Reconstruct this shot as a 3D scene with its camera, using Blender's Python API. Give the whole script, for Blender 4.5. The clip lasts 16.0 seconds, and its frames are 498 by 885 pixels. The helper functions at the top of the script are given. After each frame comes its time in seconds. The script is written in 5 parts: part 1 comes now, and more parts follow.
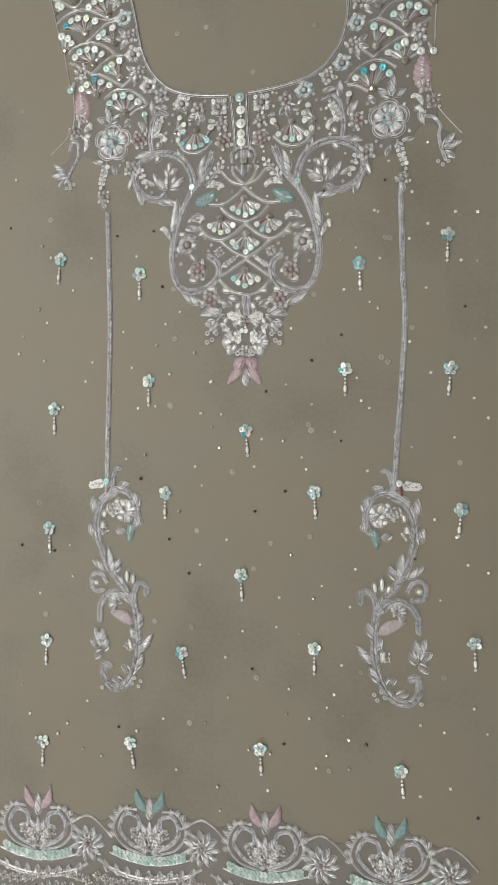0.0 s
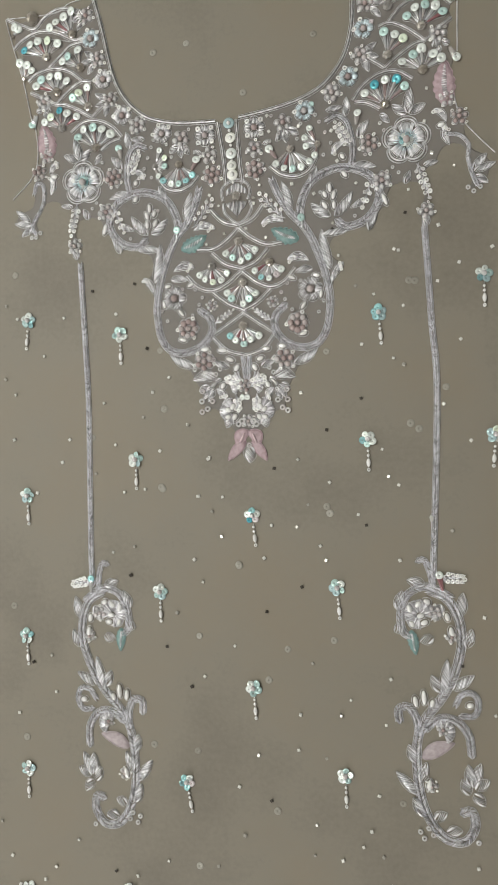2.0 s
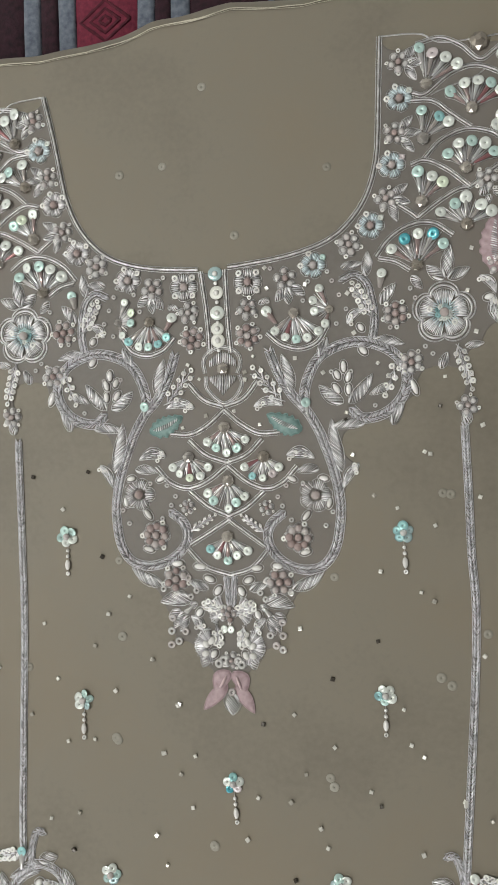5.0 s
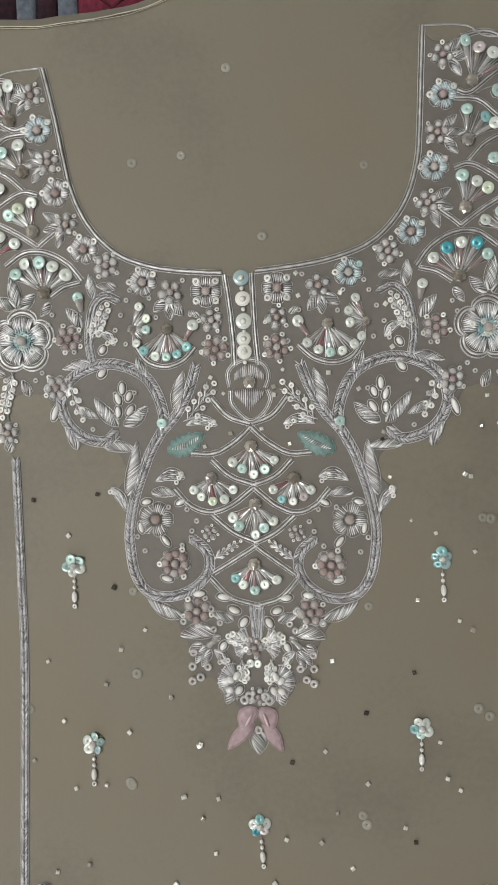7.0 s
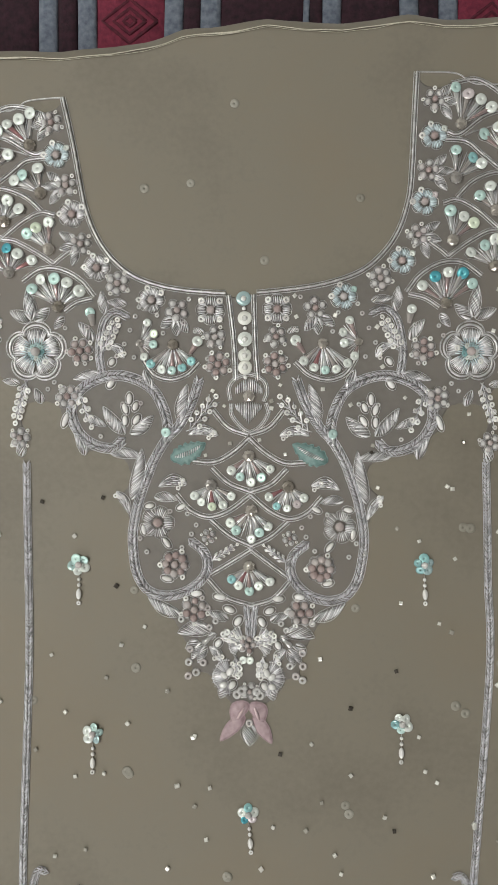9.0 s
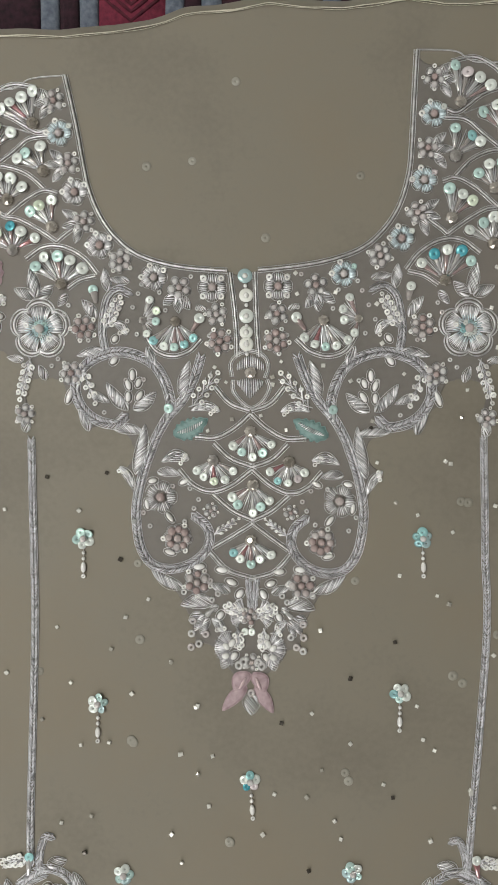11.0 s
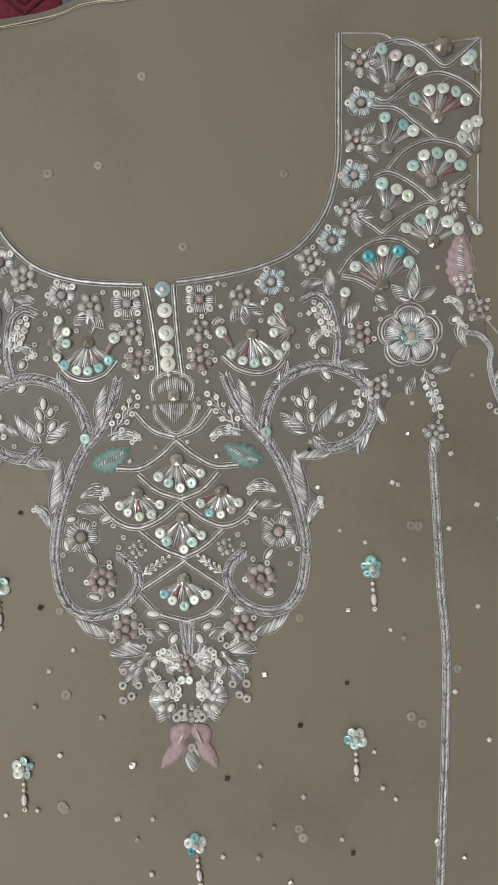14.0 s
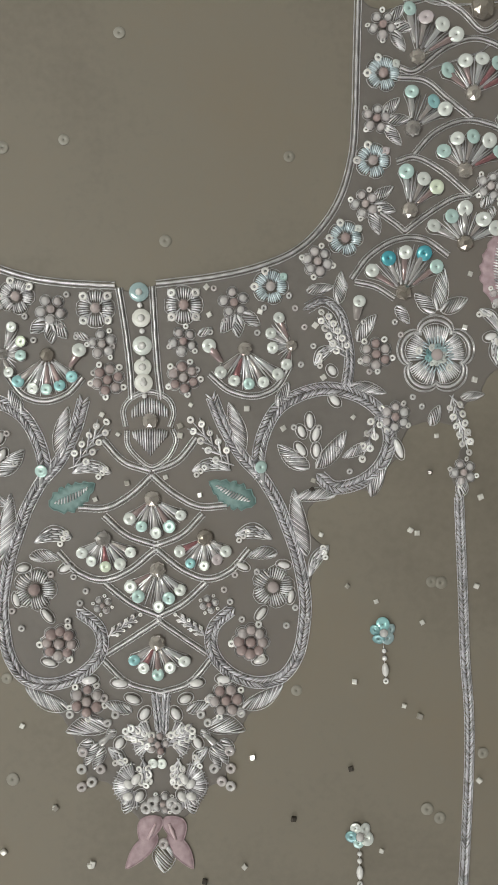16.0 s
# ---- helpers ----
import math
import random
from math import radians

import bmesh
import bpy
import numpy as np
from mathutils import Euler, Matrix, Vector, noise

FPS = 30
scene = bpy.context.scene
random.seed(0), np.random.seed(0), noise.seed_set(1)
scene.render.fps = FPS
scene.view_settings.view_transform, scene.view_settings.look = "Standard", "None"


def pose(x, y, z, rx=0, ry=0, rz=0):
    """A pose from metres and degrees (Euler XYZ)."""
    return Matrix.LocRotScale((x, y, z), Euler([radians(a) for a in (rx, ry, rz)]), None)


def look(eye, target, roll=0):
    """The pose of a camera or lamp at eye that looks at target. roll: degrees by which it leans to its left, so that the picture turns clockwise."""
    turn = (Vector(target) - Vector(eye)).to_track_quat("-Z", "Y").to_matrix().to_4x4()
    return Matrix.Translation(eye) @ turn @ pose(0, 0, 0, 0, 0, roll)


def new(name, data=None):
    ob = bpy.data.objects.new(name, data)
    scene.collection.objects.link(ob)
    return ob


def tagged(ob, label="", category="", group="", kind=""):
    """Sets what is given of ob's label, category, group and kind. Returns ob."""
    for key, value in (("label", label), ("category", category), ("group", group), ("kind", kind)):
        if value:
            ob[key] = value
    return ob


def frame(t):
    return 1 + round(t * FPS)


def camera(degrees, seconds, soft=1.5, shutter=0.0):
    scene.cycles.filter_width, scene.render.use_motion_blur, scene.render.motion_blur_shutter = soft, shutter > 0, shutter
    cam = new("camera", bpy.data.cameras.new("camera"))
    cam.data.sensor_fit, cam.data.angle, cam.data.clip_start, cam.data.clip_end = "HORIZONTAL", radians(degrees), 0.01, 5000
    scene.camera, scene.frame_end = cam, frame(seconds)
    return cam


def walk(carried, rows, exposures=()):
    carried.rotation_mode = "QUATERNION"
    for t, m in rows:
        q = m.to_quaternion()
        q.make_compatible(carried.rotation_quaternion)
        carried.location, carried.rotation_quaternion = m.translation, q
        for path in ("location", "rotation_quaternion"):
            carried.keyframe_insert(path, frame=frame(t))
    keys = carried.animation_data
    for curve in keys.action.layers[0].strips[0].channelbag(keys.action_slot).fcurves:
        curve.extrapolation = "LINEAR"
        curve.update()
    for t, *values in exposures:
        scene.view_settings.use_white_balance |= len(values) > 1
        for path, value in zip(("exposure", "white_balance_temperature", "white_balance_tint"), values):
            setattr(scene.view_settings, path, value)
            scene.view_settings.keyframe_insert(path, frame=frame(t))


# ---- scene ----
cam = camera(36.0, 16.0, soft=1.5)
PATH = [
    (0.0, (0.1371, -0.0047, 0.7077), (0.15, 10.52, 0.19)),
    (0.5, (0.1399, 0.0047, 0.6806), (0.00, 10.85, 0.13)),
    (1.0, (0.1467, 0.0201, 0.6544), (1.32, 11.40, -0.19)),
    (1.5, (0.1384, 0.0474, 0.6314), (0.68, 11.61, -1.97)),
    (2.0, (0.1251, 0.0539, 0.5947), (0.65, 11.70, -2.29)),
    (2.5, (0.1247, 0.0740, 0.5818), (1.19, 12.28, -1.09)),
    (3.0, (0.1092, 0.0885, 0.5745), (4.46, 11.18, 0.14)),
    (3.5, (0.1075, 0.1113, 0.5495), (4.58, 11.68, 0.98)),
    (4.0, (0.1040, 0.1534, 0.5244), (4.34, 10.77, 1.76)),
    (4.2, (0.1163, 0.1672, 0.5089), (3.68, 11.86, 0.43)),
    (6.3, (0.0221, 0.2271, 0.4430), (-0.90, 2.37, -1.39)),
    (6.5, (0.0210, 0.2275, 0.4401), (-0.90, 2.43, -1.31)),
    (7.0, (0.0127, 0.2362, 0.4365), (-1.09, 1.73, -0.77)),
    (7.5, (0.0032, 0.2396, 0.4373), (-0.20, 1.17, -0.18)),
    (8.0, (0.0000, 0.2466, 0.4416), (-0.28, 0.24, 0.00)),
    (8.5, (0.0027, 0.2439, 0.4584), (0.33, 0.05, 0.71)),
    (9.0, (0.0019, 0.2357, 0.4667), (-0.19, 0.18, 0.70)),
    (11.5, (-0.0006, 0.2288, 0.4745), (-1.27, -0.18, 0.57)),
    (12.0, (-0.0007, 0.2279, 0.4756), (-1.18, -0.38, 0.42)),
    (12.5, (0.0097, 0.2325, 0.4765), (-0.81, 0.49, 0.09)),
    (13.0, (0.0070, 0.2344, 0.4658), (-0.95, -0.86, -0.35)),
    (13.5, (0.0224, 0.2392, 0.4478), (-0.99, -1.17, -1.60)),
    (14.0, (0.0328, 0.2424, 0.4310), (-1.05, -1.16, -2.08)),
    (14.5, (0.0304, 0.2380, 0.4207), (-1.14, -1.00, -1.70)),
    (15.0, (0.0344, 0.2408, 0.3965), (-1.33, -0.88, -1.46)),
    (15.5, (0.0342, 0.2491, 0.3757), (-1.37, -1.80, -1.22)),
    (16.0, (0.0322, 0.2603, 0.3575), (-1.40, -2.21, -0.86)),
]
EXPOSURES = [(0.0, 0.08), (3.0, 0.08), (4.2, 0.02), (6.5, -0.12), (9.0, -0.06), (11.5, -0.07), (13.0, -0.1), (16.0, -0.16)]
walk(cam, [(t, pose(*eye, *turn)) for t, eye, turn in PATH], EXPOSURES)

# ---- world and lights ----
world = bpy.data.worlds.new("world")
scene.world = world
world.use_nodes = True
wnt = world.node_tree
sky = wnt.nodes.new("ShaderNodeTexSky")
sky.sky_type, sky.sun_disc, sky.sun_elevation, sky.sun_rotation = "NISHITA", False, radians(40), radians(180)
wnt.links.new(sky.outputs[0], wnt.nodes["Background"].inputs[0])
wnt.nodes["Background"].inputs[1].default_value = 0.10

FILL_X = -1.1
WINDOW_X, WINDOW_Z, WINDOW_W, WINDOW_H = -0.8, 1.55, 1.8, 1.4
ROOM_X, ROOM_S, ROOM_N, ROOM_H = 1.8, -2.7, 1.7, 2.35


def area_lamp(name, eye, target, w, h, watts, colour):
    data = bpy.data.lights.new(name, "AREA")
    data.shape, data.size, data.size_y, data.energy, data.color = "RECTANGLE", w, h, watts, colour
    lamp = new(name, data)
    lamp.matrix_world = look(eye, target)
    return lamp


area_lamp("window_daylight", (WINDOW_X, ROOM_S + 0.02, WINDOW_Z), (WINDOW_X, 0.3, 0.6), WINDOW_W, WINDOW_H, 33, (1.0, 0.98, 0.925))
# overhead fill, added to brighten the cloth from the left
area_lamp("ceiling_tube", (FILL_X, 0.32, 2.26), (FILL_X, 0.32, 0), 1.2, 0.05, 42, (0.985, 1.0, 0.955))


# ---- materials ----
def material(name):
    m = bpy.data.materials.new(name)
    m.use_nodes = True
    return m, m.node_tree, m.node_tree.nodes["Principled BSDF"]


def node(nt, kind, **values):
    n = nt.nodes.new(kind)
    for key, value in values.items():
        n.inputs[key].default_value = value
    return n


def ramp(nt, source, stops, mode="LINEAR"):
    r = nt.nodes.new("ShaderNodeValToRGB")
    r.color_ramp.interpolation = mode
    els = r.color_ramp.elements
    while len(els) < len(stops):
        els.new(0.5)
    for el, (at, c) in zip(els, stops):
        el.position, el.color = at, (*c, 1)
    nt.links.new(source, r.inputs[0])
    return r.outputs[0]


def bump(nt, bsdf, height, strength, distance):
    b = node(nt, "ShaderNodeBump", Strength=strength, Distance=distance)
    nt.links.new(height, b.inputs["Height"])
    nt.links.new(b.outputs[0], bsdf.inputs["Normal"])


def noise_of(nt, scale, detail=3.0):
    co = nt.nodes.new("ShaderNodeTexCoord")
    n = node(nt, "ShaderNodeTexNoise", Scale=scale, Detail=detail)
    nt.links.new(co.outputs["Object"], n.inputs["Vector"])
    return n.outputs["Fac"]


def weave(nt, scale):
    """The height of a plain weave."""
    co = nt.nodes.new("ShaderNodeTexCoord")
    waves = []
    for axis in ("X", "Y"):
        w = node(nt, "ShaderNodeTexWave", Scale=scale, Distortion=0.6)
        w.bands_direction = axis
        nt.links.new(co.outputs["Object"], w.inputs["Vector"])
        waves.append(w)
    mix = nt.nodes.new("ShaderNodeMath")
    mix.operation = "MULTIPLY"
    nt.links.new(waves[0].outputs["Fac"], mix.inputs[0])
    nt.links.new(waves[1].outputs["Fac"], mix.inputs[1])
    return mix.outputs[0]


def cloth(name, dark, light):
    """A fine plain weave; its tone drifts over the sheet and its threads differ a little."""
    m, nt, b = material(name)
    add = nt.nodes.new("ShaderNodeMath")
    add.operation = "MULTIPLY_ADD"
    nt.links.new(noise_of(nt, 260.0, 4.0), add.inputs[0])
    add.inputs[1].default_value = 0.22
    nt.links.new(noise_of(nt, 7.0, 5.0), add.inputs[2])
    warm = tuple(c * k for c, k in zip(light, (1.03, 0.985, 0.93)))
    c = ramp(nt, add.outputs[0], [(0.40, dark), (0.58, light), (0.78, warm)])
    nt.links.new(c, b.inputs["Base Color"])
    b.inputs["Roughness"].default_value = 0.62
    b.inputs["Sheen Weight"].default_value = 0.25
    bump(nt, b, weave(nt, 1500.0), 0.06, 0.0001)
    return m


def metal(name, dark, light, rough, metallic=0.9, grain=900.0):
    """Metal thread: its brightness differs from stitch to stitch."""
    m, nt, b = material(name)
    geo = nt.nodes.new("ShaderNodeNewGeometry")
    mix = nt.nodes.new("ShaderNodeMath")
    mix.operation = "MULTIPLY_ADD"
    nt.links.new(geo.outputs["Random Per Island"], mix.inputs[0])
    mix.inputs[1].default_value = 0.6
    nt.links.new(noise_of(nt, grain * 0.25, 2.0), mix.inputs[2])
    c = ramp(nt, mix.outputs[0], [(0.3, dark), (1.0, light)])
    nt.links.new(c, b.inputs["Base Color"])
    b.inputs["Roughness"].default_value = rough
    b.inputs["Metallic"].default_value = metallic
    bump(nt, b, noise_of(nt, grain, 2.0), 0.5, 0.0003)
    return m


def by_piece(name, stops, rough, metallic=0.0, clear=0.0, coat=0.0, film=0.0):
    """A material whose colour differs from piece to piece."""
    m, nt, b = material(name)
    info = nt.nodes.new("ShaderNodeObjectInfo")
    nt.links.new(ramp(nt, info.outputs["Random"], stops, "CONSTANT"), b.inputs["Base Color"])
    b.inputs["Roughness"].default_value = rough
    b.inputs["Metallic"].default_value = metallic
    b.inputs["Transmission Weight"].default_value = clear
    b.inputs["Coat Weight"].default_value = coat
    if film:
        b.inputs["Thin Film Thickness"].default_value = film
        b.inputs["Thin Film IOR"].default_value = 1.6
    return m


def plain(name, dark, light, scale, rough, relief=0.2):
    m, nt, b = material(name)
    f = noise_of(nt, scale, 4.0)
    nt.links.new(ramp(nt, f, [(0.3, dark), (0.7, light)]), b.inputs["Base Color"])
    b.inputs["Roughness"].default_value = rough
    bump(nt, b, f, relief, 0.001)
    return m


ORGANZA = cloth("olive_grey_organza", (0.150, 0.131, 0.101), (0.193, 0.171, 0.132))
LINING = cloth("olive_grey_lining", (0.232, 0.212, 0.170), (0.28, 0.255, 0.205))
# mauve grey net, its colour darkened for the shade between stitches
SHADED_BACKING = cloth("mauve_grey_shaded_net", (0.122, 0.110, 0.097), (0.157, 0.142, 0.127))
SILVER = metal("silver_thread", (0.28, 0.276, 0.285), (0.95, 0.94, 0.96), 0.38, 0.48)
BRAID = metal("braided_silver_thread", (0.17, 0.168, 0.176), (0.80, 0.79, 0.83), 0.34, 0.55)
CORD = metal("dull_silver_cord", (0.21, 0.206, 0.209), (0.76, 0.75, 0.76), 0.36, 0.55)
BLUE_THREAD = metal("pale_blue_silver_thread", (0.28, 0.35, 0.38), (0.78, 0.88, 0.92), 0.38, 0.4)
ROSE_THREAD = metal("rose_silver_thread", (0.50, 0.36, 0.38), (0.75, 0.60, 0.62), 0.4, 0.3)
PINK = plain("dusty_pink_applique_cloth", (0.32, 0.225, 0.245), (0.47, 0.355, 0.375), 300, 0.6)
MAUVE = plain("pale_mauve_applique_cloth", (0.32, 0.265, 0.275), (0.46, 0.395, 0.405), 300, 0.6)
MINT = plain("turquoise_applique_cloth", (0.14, 0.235, 0.225), (0.23, 0.335, 0.32), 300, 0.6)
WHITE, MINTY, TEAL, ROSE, GREEN, AQUA = (0.76, 0.79, 0.76), (0.54, 0.72, 0.69), (0.08, 0.36, 0.44), (0.66, 0.58, 0.60), (0.78, 0.86, 0.70), (0.34, 0.62, 0.64)
SEQUIN = by_piece("iridescent_sequin", [(0.0, WHITE), (0.36, MINTY), (0.56, WHITE), (0.80, GREEN), (0.85, AQUA), (0.93, TEAL), (0.965, ROSE)], 0.24, 0.2, coat=0.6, film=420)
MINT_SEQUIN = by_piece("pale_mint_sequin", [(0.0, (0.36, 0.46, 0.43)), (0.4, (0.44, 0.53, 0.50)), (0.8, (0.56, 0.62, 0.59))], 0.4, 0.1)
BLUE_SEQUIN = by_piece("turquoise_sequin", [(0.0, (0.46, 0.62, 0.60)), (0.34, (0.24, 0.42, 0.44)), (0.52, (0.44, 0.58, 0.60)), (0.72, WHITE)], 0.2, 0.3, coat=0.6, film=420)
CLEAR_SEQUIN = by_piece("milky_sequin", [(0.0, (0.27, 0.255, 0.215)), (0.4, (0.23, 0.215, 0.178)), (0.75, (0.32, 0.305, 0.262))], 0.5)
BUTTON = by_piece("milky_button_sequin", [(0.0, (0.74, 0.74, 0.69)), (0.5, (0.66, 0.67, 0.62))], 0.3, coat=0.4)
SEWN = by_piece("silver_stitch", [(0.0, (0.36, 0.35, 0.36)), (0.35, (0.52, 0.51, 0.53)), (0.6, (0.68, 0.67, 0.69)), (0.88, (0.88, 0.87, 0.89))], 0.34, 0.65)
PEARL = by_piece("ivory_pearl", [(0.0, (0.74, 0.73, 0.71)), (0.5, (0.82, 0.81, 0.80))], 0.22, 0.1, coat=0.5)
MINI = by_piece("white_ring_sequin", [(0.0, (0.80, 0.79, 0.76)), (0.5, (0.70, 0.68, 0.66)), (0.8, (0.88, 0.88, 0.86))], 0.3, 0.1, coat=0.3)
GLASS = by_piece("clear_glass_bead", [(0.0, (0.95, 0.93, 0.92)), (0.5, (0.92, 0.86, 0.85)), (0.8, (0.98, 0.97, 0.96))], 0.07, 0.0, 0.5, 0.6)
ROSE_GLASS = by_piece("rose_brown_glass_bead", [(0.0, (0.66, 0.52, 0.50)), (0.4, (0.78, 0.68, 0.66)), (0.8, (0.86, 0.80, 0.78))], 0.06, 0.0, 0.5, 0.8)
BUGLE = by_piece("glass_bugle_bead", [(0.0, (0.66, 0.65, 0.64)), (0.34, (0.48, 0.37, 0.36)), (0.55, (0.72, 0.74, 0.74)), (0.70, (0.54, 0.50, 0.48)), (0.88, (0.42, 0.20, 0.21))], 0.12, 0.3, 0.4, 0.4)
STONE = by_piece("smoky_crystal", [(0.0, (0.42, 0.38, 0.33)), (0.4, (0.60, 0.56, 0.51)), (0.75, (0.50, 0.48, 0.46))], 0.03, 0.75, 0.0, 0.9)
CUT_BEAD = by_piece("mirror_cut_bead", [(0.0, (0.90, 0.89, 0.84)), (0.5, (0.08, 0.07, 0.06)), (0.61, (0.80, 0.79, 0.74)), (0.84, (0.50, 0.48, 0.43))], 0.14, 0.35)
RUG_MAROON = plain("maroon_black_wool", (0.012, 0.004, 0.008), (0.035, 0.010, 0.018), 260, 0.95, 0.8)
RUG_BLUE = plain("slate_blue_wool", (0.08, 0.095, 0.13), (0.17, 0.19, 0.23), 260, 0.95, 0.8)
RUG_RED = plain("crimson_wool", (0.10, 0.009, 0.025), (0.175, 0.022, 0.045), 260, 0.95, 0.8)
RUG_DARK_RED = plain("dark_crimson_wool", (0.05, 0.006, 0.014), (0.10, 0.012, 0.025), 260, 0.95, 0.8)
FRAY = plain("cream_selvedge_thread", (0.45, 0.42, 0.34), (0.62, 0.58, 0.48), 500, 0.6)
PLASTER = plain("pale_grey_wall_paint", (0.44, 0.43, 0.41), (0.52, 0.51, 0.49), 5, 0.85)
TILE = plain("grey_cement_floor", (0.28, 0.27, 0.26), (0.36, 0.35, 0.33), 9, 0.6)
WOOD = plain("brown_window_wood", (0.16, 0.09, 0.05), (0.24, 0.14, 0.08), 30, 0.5)
# glow of the added fill tube above the cloth
FILL_TUBE = material("added_fill_glow")[0]
FILL_TUBE.node_tree.nodes["Principled BSDF"].inputs["Emission Color"].default_value = (0.97, 1.0, 0.98, 1)
FILL_TUBE.node_tree.nodes["Principled BSDF"].inputs["Emission Strength"].default_value = 6.0


# ---- mesh tools ----
class Bits:
    """Many small solids gathered into one mesh; lengths in millimetres."""

    def __init__(self):
        self.verts, self.faces, self.count = [], [], 0

    def add(self, verts, faces):
        self.verts.append(np.asarray(verts, float))
        self.faces.extend([tuple(i + self.count for i in f) for f in faces])
        self.count += len(verts)

    def mesh(self, name, mat, smooth=True):
        me = bpy.data.meshes.new(name)
        me.from_pydata((np.concatenate(self.verts) * 0.001).tolist(), [], self.faces)
        me.materials.append(mat)
        me.polygons.foreach_set("use_smooth", [smooth] * len(me.polygons))
        return me

    def tube(self, points, radius, sides=6, flat=1.0):
        """A tube through points, tapering where radius is a list; flat presses it down."""
        pts = np.asarray(points, float)
        n = len(pts)
        rad = np.broadcast_to(np.asarray(radius, float), (n,))
        ahead = np.gradient(pts, axis=0)
        ahead /= np.linalg.norm(ahead, axis=1)[:, None] + 1e-9
        side = np.cross(ahead, (0, 0, 1.0))
        side /= np.linalg.norm(side, axis=1)[:, None] + 1e-9
        up = np.cross(side, ahead) * flat
        rings = []
        for k in range(sides):
            a = 2 * math.pi * k / sides
            rings.append(pts + (side * math.cos(a) + up * math.sin(a)) * rad[:, None])
        verts = np.stack(rings, 1).reshape(-1, 3)
        faces = [(i * sides + k, i * sides + (k + 1) % sides, (i + 1) * sides + (k + 1) % sides, (i + 1) * sides + k)
                 for i in range(n - 1) for k in range(sides)]
        faces += [tuple(reversed(range(sides))), tuple((n - 1) * sides + k for k in range(sides))]
        self.add(verts, faces)

    def stitch(self, a, b, r, z=0.25, arch=0.35, sides=5):
        """One raised stitch from a to b, both on the cloth."""
        a, b = np.asarray(a, float), np.asarray(b, float)
        steps = ((0.0, 0.45, 0.0), (0.18, 1.0, 0.75), (0.5, 1.05, 1.0), (0.82, 1.0, 0.75), (1.0, 0.45, 0.0))
        self.tube([(*(a + (b - a) * f), z + arch * h) for f, _, h in steps], [r * w for _, w, _ in steps], sides)

    def ball(self, c, rx, ry, rz, seg=10, rings=6):
        verts, faces = [(c[0], c[1], c[2] + rz)], []
        for i in range(1, rings):
            p = math.pi * i / rings
            for k in range(seg):
                a = 2 * math.pi * k / seg
                verts.append((c[0] + rx * math.sin(p) * math.cos(a), c[1] + ry * math.sin(p) * math.sin(a), c[2] + rz * math.cos(p)))
        verts.append((c[0], c[1], c[2] - rz))
        for k in range(seg):
            faces.append((0, 1 + k, 1 + (k + 1) % seg))
            for i in range(rings - 2):
                p, q = 1 + i * seg, 1 + (i + 1) * seg
                faces.append((p + k, q + k, q + (k + 1) % seg, p + (k + 1) % seg))
            p = 1 + (rings - 2) * seg
            faces.append((p + k, len(verts) - 1, p + (k + 1) % seg))
        self.add(verts, faces)

    def sheet(self, outline, z, thick, dome=0.0):
        """A flat cut piece of cloth with a thickness and a domed middle."""
        o = np.asarray(outline, float)
        n, c = len(o), np.mean(o, axis=0)
        mid = c + (o - c) * 0.6
        verts = [(*p, z - thick) for p in o] + [(*p, z) for p in o] + [(*p, z + dome) for p in mid] + [(*c, z + dome * 1.15)]
        faces = []
        for k in range(n):
            j = (k + 1) % n
            faces += [(k, j, n + j, n + k), (n + k, n + j, 2 * n + j, 2 * n + k), (2 * n + k, 2 * n + j, 3 * n)]
        self.add(verts, faces)


def lathe(name, profile, mat, seg=14):
    """A mesh of one millimetre radius turned round z; shared by alike pieces."""
    bits = Bits()
    verts = [(r * math.cos(2 * math.pi * k / seg), r * math.sin(2 * math.pi * k / seg), z) for r, z in profile for k in range(seg)]
    n = len(profile)
    faces = [(i * seg + k, i * seg + (k + 1) % seg, ((i + 1) % n) * seg + (k + 1) % seg, ((i + 1) % n) * seg + k) for i in range(n) for k in range(seg)]
    bits.add(verts, faces)
    return bits.mesh(name, mat)


def spline(points, step):
    """Points about a step apart on a smooth line through the given ones."""
    p = [Vector(q) for q in points]
    if len(p) == 2:
        dense = [p[0].lerp(p[1], i / 20) for i in range(21)]
    else:
        ends = [p[0] * 2 - p[1]] + p + [p[-1] * 2 - p[-2]]
        dense = []
        for i in range(1, len(ends) - 2):
            a, b, c, d = ends[i - 1:i + 3]
            for k in range(16):
                u = k / 16
                dense.append(0.5 * (2 * b + (c - a) * u + (2 * a - 5 * b + 4 * c - d) * u * u + (3 * b - a - 3 * c + d) * u ** 3))
        dense.append(p[-1])
    d = np.array([tuple(v)[:2] for v in dense])
    run = np.r_[0, np.cumsum(np.linalg.norm(np.diff(d, axis=0), axis=1))]
    n = max(2, int(round(run[-1] / step)) + 1)
    at = np.linspace(0, run[-1], n)
    return np.stack([np.interp(at, run, d[:, 0]), np.interp(at, run, d[:, 1])], 1)


def sides_of(path):
    t = np.gradient(path, axis=0)
    t /= np.linalg.norm(t, axis=1)[:, None] + 1e-9
    return np.stack([-t[:, 1], t[:, 0]], 1)


rng = random.Random(7)


def part(name, bits, mat, parent, label=""):
    ob = new(name, bits.mesh(name, mat) if isinstance(bits, Bits) else bits)
    ob.parent = parent
    return tagged(ob, label)


